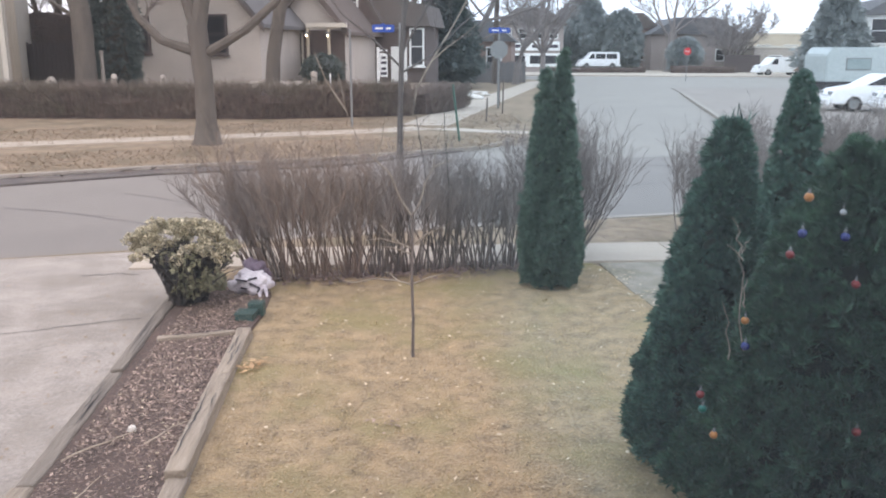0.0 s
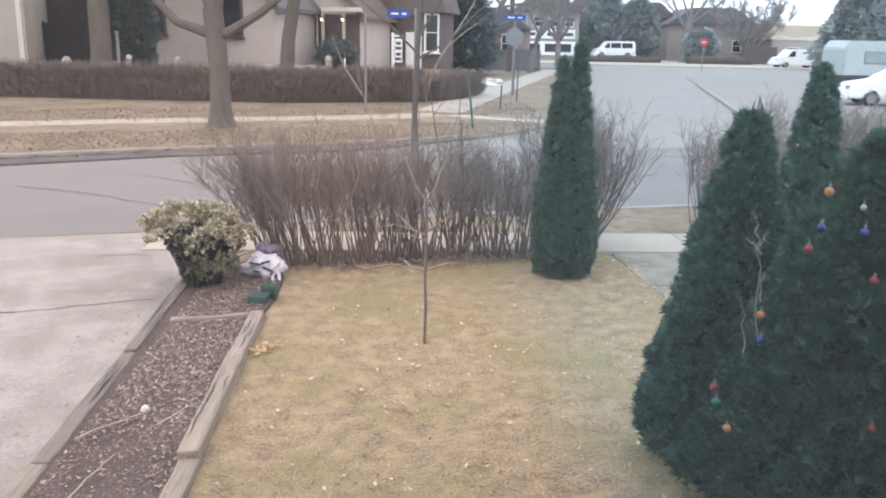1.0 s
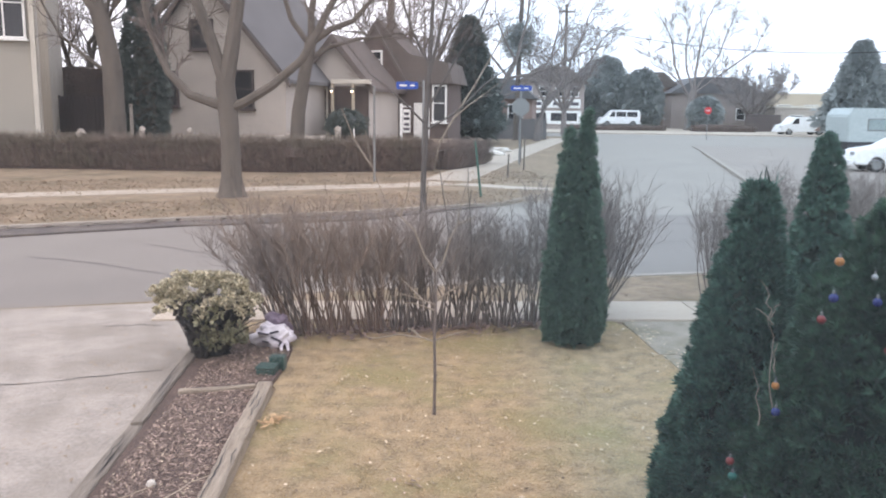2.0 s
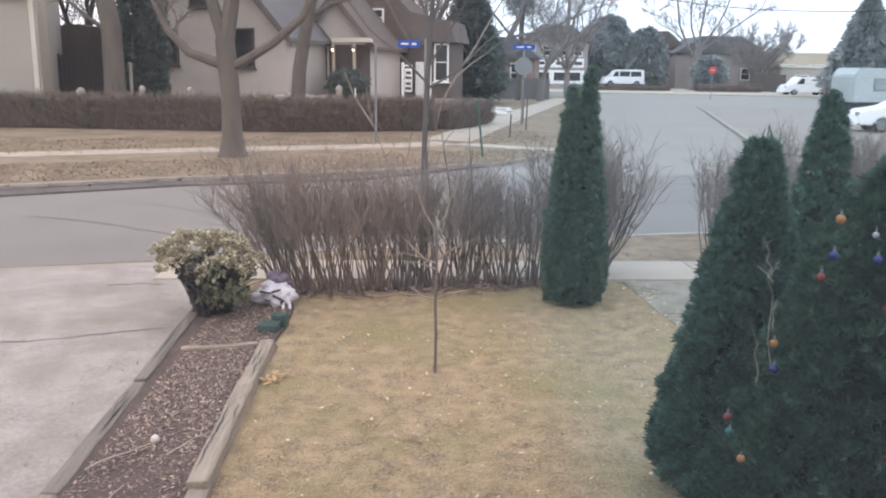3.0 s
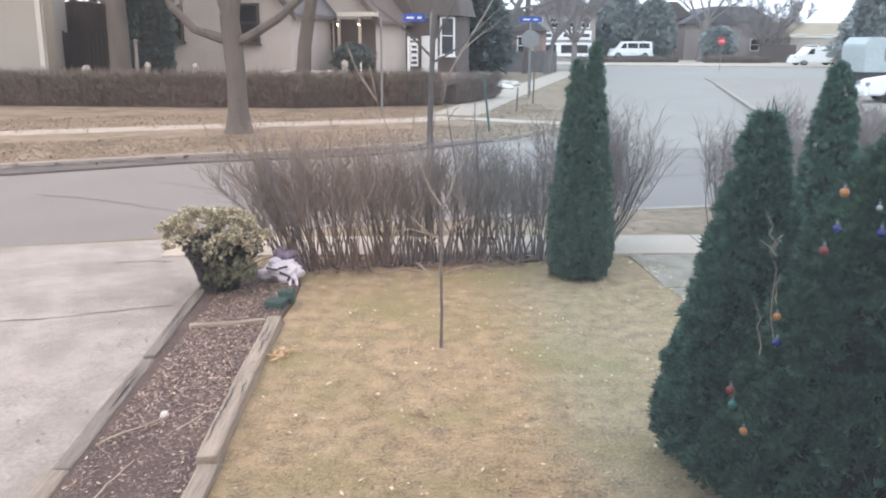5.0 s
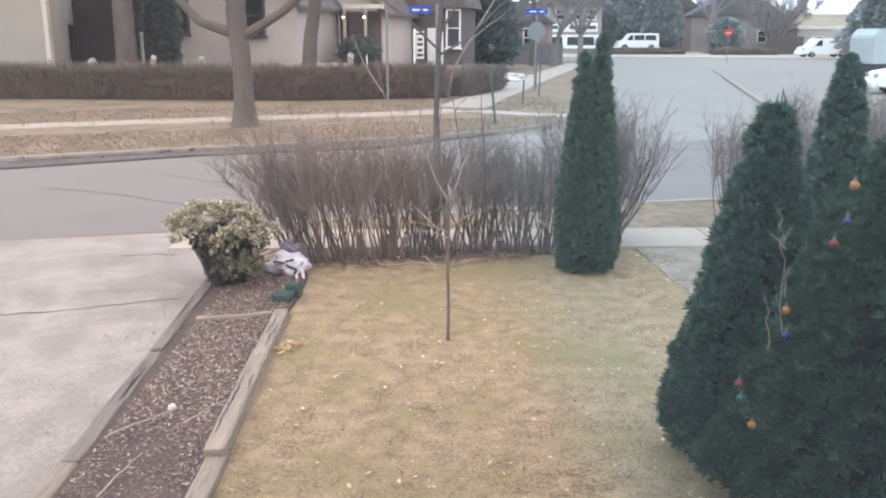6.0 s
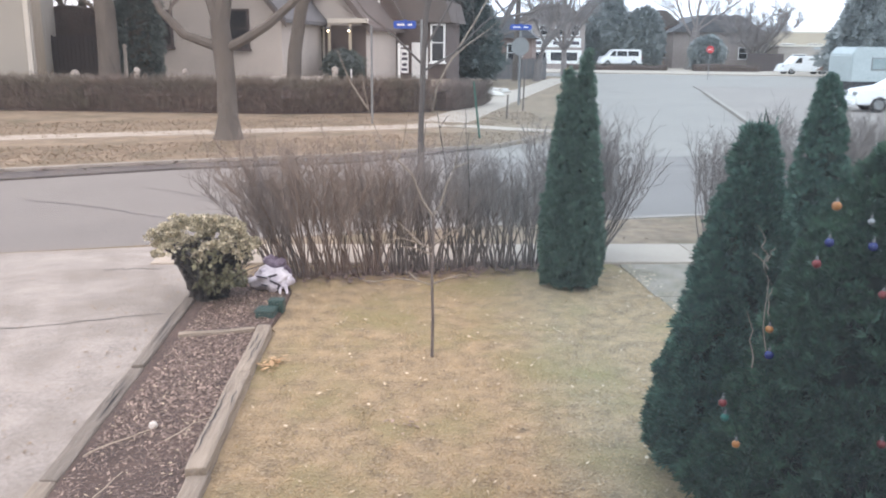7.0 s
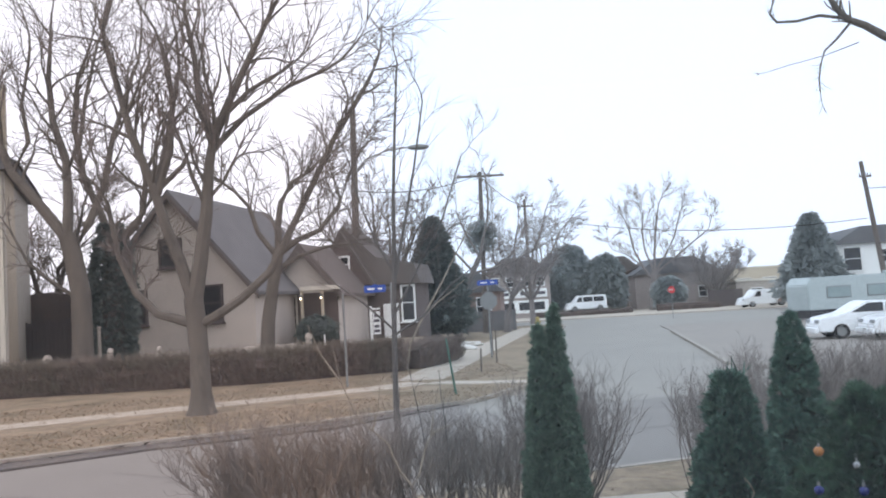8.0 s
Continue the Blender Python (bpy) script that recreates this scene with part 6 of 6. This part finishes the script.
for k, z in enumerate((0.82, 0.99, 1.2, 1.38)):
    part("printing", box((0.22 - 0.04 * (k % 2), 0.006, 0.10), (0.21, -0.024, z), 0), M["print"], panel, "unreadable dark lettering")
# small stakes and posts on the corner
for x, y, h, tilt, mat_, lab in ((0.83, 21.4, 1.42, -7, "stake", "thin leaning green stake in the verge"), (1.93, 27.6, 0.75, 2, "wood_pole", "short dark marker post on the corner"), (2.75, 31.0, 1.2, 1, "wood_pole", "slim dark post beside the walk"), (-3.35, 30.0, 1.45, 0, "white", "short white stake behind the hedge")):
    st = tagged(part("marker_post", rod((0, 0, -0.05), (0, 0, h), 0.03, 0.025), M[mat_]), lab, "post")
    st.matrix_basis = pose(x, y, 0, 0, tilt, 0)
p = base("fire_hydrant", (8.6, 61.5, 0), "dull yellow fire hydrant by the side street", "hydrant")
p.scale = (0.8, 0.8, 0.8)
part("barrel", rod((0, 0, 0), (0, 0, 0.95), 0.2, 0.17, 12), M["yellow"], p)
smooth(part("bonnet", ball(0.2, (0, 0, 0.98), squash=(1, 1, 0.8), sub=2), M["yellow"], p))
part("outlet", rod((-0.28, 0, 0.65), (0.28, 0, 0.65), 0.08, 0.08, 10), M["yellow"], p)
part("flange", rod((0, 0, 0.0), (0, 0, 0.08), 0.26, 0.26, 12), M["yellow"], p)


def utility_pole(place, height, r, label, arm_z, arm, lean=(0, 0)):
    ob = base("utility_pole", place, label, "utility pole")
    part("pole", rod((0, 0, -0.2), (lean[0], lean[1], height), r, r * 0.65, 10), M["wood_pole"], ob)
    f = arm_z / height
    part("crossarm", box((arm, 0.12, 0.14), (lean[0] * f, lean[1] * f - 0.15, arm_z), 0.01), M["wood_pole"], ob)
    for k in (-0.45, -0.2, 0.2, 0.45):
        part("insulator", rod((lean[0] * f + arm * k, -0.15, arm_z + 0.14), (lean[0] * f + arm * k, -0.15, arm_z + 0.34), 0.045, 0.03, 8), M["metal"], ob)
    return ob


pole1 = utility_pole((-3.3, 45.5, 0), 13.1, 0.24, "tall wooden utility pole with a street lamp", 8.4, 0.4, (0.35, 0))
arm = Tubes()
arm.add([(0.3, -0.1, 9.6), (0.9, -0.1, 10.3), (2.0, -0.1, 10.7), (3.3, -0.1, 10.85)], [0.05, 0.045, 0.04, 0.035], 8)
lamp_arm = part("lamp_arm", arm.data(), M["metal"], pole1, "curved grey lamp arm")
part("lamp_head", ball(0.5, (3.8, -0.1, 10.82), squash=(1.2, 0.45, 0.32), sub=3), M["metal"], lamp_arm, "grey cobra-head street lamp")
utility_pole((4.7, 60.5, 0), 11.6, 0.2, "wooden utility pole with a crossarm", 11.2, 3.4, (0.3, 0))
utility_pole((11.2, 84, 0), 12.2, 0.2, "far wooden utility pole with a crossarm", 11.4, 1.6)
utility_pole((34.3, 60.5, 0), 10.8, 0.22, "leaning wooden utility pole by the trailer", 9.6, 0.9, (-1.3, 0))
for a, b, sag, lab in (((11.2, 84, 10.6), (33.1, 60.5, 6.6), 1.2, "thin black cable over the junction"), ((33.1, 60.5, 8.8), (70, 40, 9.5), 0.8, "thin black cable running off to a further pole"), ((-3.0, 45.3, 8.6), (4.9, 60.4, 11.4), 0.5, "thin black cable between wooden poles"), ((4.9, 60.4, 11.4), (11.2, 84, 11.6), 0.5, "thin black cable between wooden poles")):
    a, b = Vector(a), Vector(b)
    w = Tubes()
    w.add([a.lerp(b, k / 16) - Vector((0, 0, sag * 4 * (k / 16) * (1 - k / 16))) for k in range(17)], [0.03] * 17, 4)
    tagged(part("overhead_cable", w.data(), M["wire"]), lab, "cable")


# ---- the house and window that the camera looks out of ----
def film_glass():
    """Old window glass: clear, faintly mirroring, with dust; a bluish film covers one part of it."""
    m = bpy.data.materials.new("dusty_window_glass")
    m.use_nodes = True
    n, l = m.node_tree.nodes, m.node_tree.links
    n.remove(n["Principled BSDF"])
    tc, sep = n.new("ShaderNodeTexCoord"), n.new("ShaderNodeSeparateXYZ")
    l.new(tc.outputs["Object"], sep.inputs[0])
    ns = n.new("ShaderNodeTexNoise")
    ns.inputs["Scale"].default_value, ns.inputs["Detail"].default_value = 9, 5
    l.new(tc.outputs["Object"], ns.inputs["Vector"])
    zt = n.new("ShaderNodeMath")
    zt.operation, zt.inputs[1].default_value = "MULTIPLY", 0.42
    low = n.new("ShaderNodeMath")
    low.operation, low.inputs[1].default_value = "MINIMUM", 0.0
    l.new(sep.outputs["Z"], low.inputs[0])
    l.new(low.outputs[0], zt.inputs[0])
    add = n.new("ShaderNodeMath")
    l.new(sep.outputs["X"], add.inputs[0])
    l.new(zt.outputs[0], add.inputs[1])
    nz = n.new("ShaderNodeMath")
    nz.operation, nz.inputs[1].default_value = "MULTIPLY", 0.05
    l.new(ns.outputs[0], nz.inputs[0])
    add2 = n.new("ShaderNodeMath")
    l.new(add.outputs[0], add2.inputs[0])
    l.new(nz.outputs[0], add2.inputs[1])
    edge = n.new("ShaderNodeMapRange")
    edge.interpolation_type = "SMOOTHSTEP"
    edge.inputs[1].default_value, edge.inputs[2].default_value = -0.03, 0.08
    l.new(add2.outputs[0], edge.inputs[0])
    tint = n.new("ShaderNodeMix")
    tint.data_type = "RGBA"
    tint.inputs[6].default_value, tint.inputs[7].default_value = (1.0, 0.972, 0.958, 1), (0.905, 0.965, 1.0, 1)
    l.new(edge.outputs[0], tint.inputs[0])
    clear, dust, gloss = n.new("ShaderNodeBsdfTransparent"), n.new("ShaderNodeBsdfTranslucent"), n.new("ShaderNodeBsdfGlossy")
    l.new(tint.outputs[2], clear.inputs[0])
    dust.inputs[0].default_value = (0.80, 0.92, 1.0, 1)
    gloss.inputs["Roughness"].default_value = 0.0
    amount = n.new("ShaderNodeMapRange")
    amount.inputs[3].default_value, amount.inputs[4].default_value = 0.013, 0.019
    l.new(edge.outputs[0], amount.inputs[0])
    dusty, mirror = n.new("ShaderNodeMixShader"), n.new("ShaderNodeMixShader")
    l.new(amount.outputs[0], dusty.inputs[0])
    l.new(clear.outputs[0], dusty.inputs[1])
    l.new(dust.outputs[0], dusty.inputs[2])
    mirror.inputs[0].default_value = 0.03
    l.new(dusty.outputs[0], mirror.inputs[1])
    l.new(gloss.outputs[0], mirror.inputs[2])
    l.new(mirror.outputs[0], n["Material Output"].inputs[0])
    return m


M["plaster"] = mat("room_plaster", (0.55, 0.52, 0.47), (0.5, 0.47, 0.43), 1.0, 30, 0.9, 0.1)
M["floorboards"] = mat("room_floor", (0.22, 0.14, 0.08), (0.16, 0.10, 0.06), 1.5, 30, 0.5, 0.2)
front = bmesh.new()
for size, at in (((6.0, 0.22, 1.25), (0, 0.75, 0)), ((6.0, 0.22, 0.5), (0, 0.75, 3.0)), ((1.9, 0.22, 1.75), (-2.05, 0.75, 1.25)), ((1.9, 0.22, 1.75), (2.05, 0.75, 1.25))):
    box(size, at, 0, front)
structure("wall_front", front, M["siding"], "front wall of the house round the window", "wall")
for nm, size, at in (("wall_back", (6.0, 0.15, 3.5), (0, -3.4, 0)), ("wall_side_1", (0.15, 4.0, 3.5), (-2.93, -1.33, 0)), ("wall_side_2", (0.15, 4.0, 3.5), (2.93, -1.33, 0))):
    structure(nm, box(size, at, 0), M["plaster"], "plain wall of the room", "wall")
structure("floor", box((5.7, 4.0, 0.1), (0, -1.33, 0.62), 0), M["floorboards"], "plain wooden floor of the room", "floor")
structure("ceiling", box((6.2, 4.6, 0.12), (0, -1.3, 3.5), 0), M["plaster"], "plain ceiling of the room", "ceiling")
win = tagged(new("window_1"), "wide window with white frame and dusty glass", "window", kind="structure")
for size, at in (((0.06, 0.12, 1.75), (-1.07, 0.75, 1.25)), ((0.06, 0.12, 1.75), (1.07, 0.75, 1.25)), ((2.08, 0.12, 0.06), (0, 0.75, 1.25)), ((2.08, 0.12, 0.06), (0, 0.75, 2.94))):
    part("window_frame", box(size, at, 0.006), M["white"], win)
pane = part("pane", box((2.08, 0.006, 1.63), (0, 0, -0.815), 0), film_glass(), win, "dusty glass pane with a bluish film")
pane.location = (0, 0.72, 2.14)
pane.visible_shadow = False
part("window_sill", box((2.2, 0.2, 0.04), (0, 0.93, 1.22), 0.006), M["white"], win)
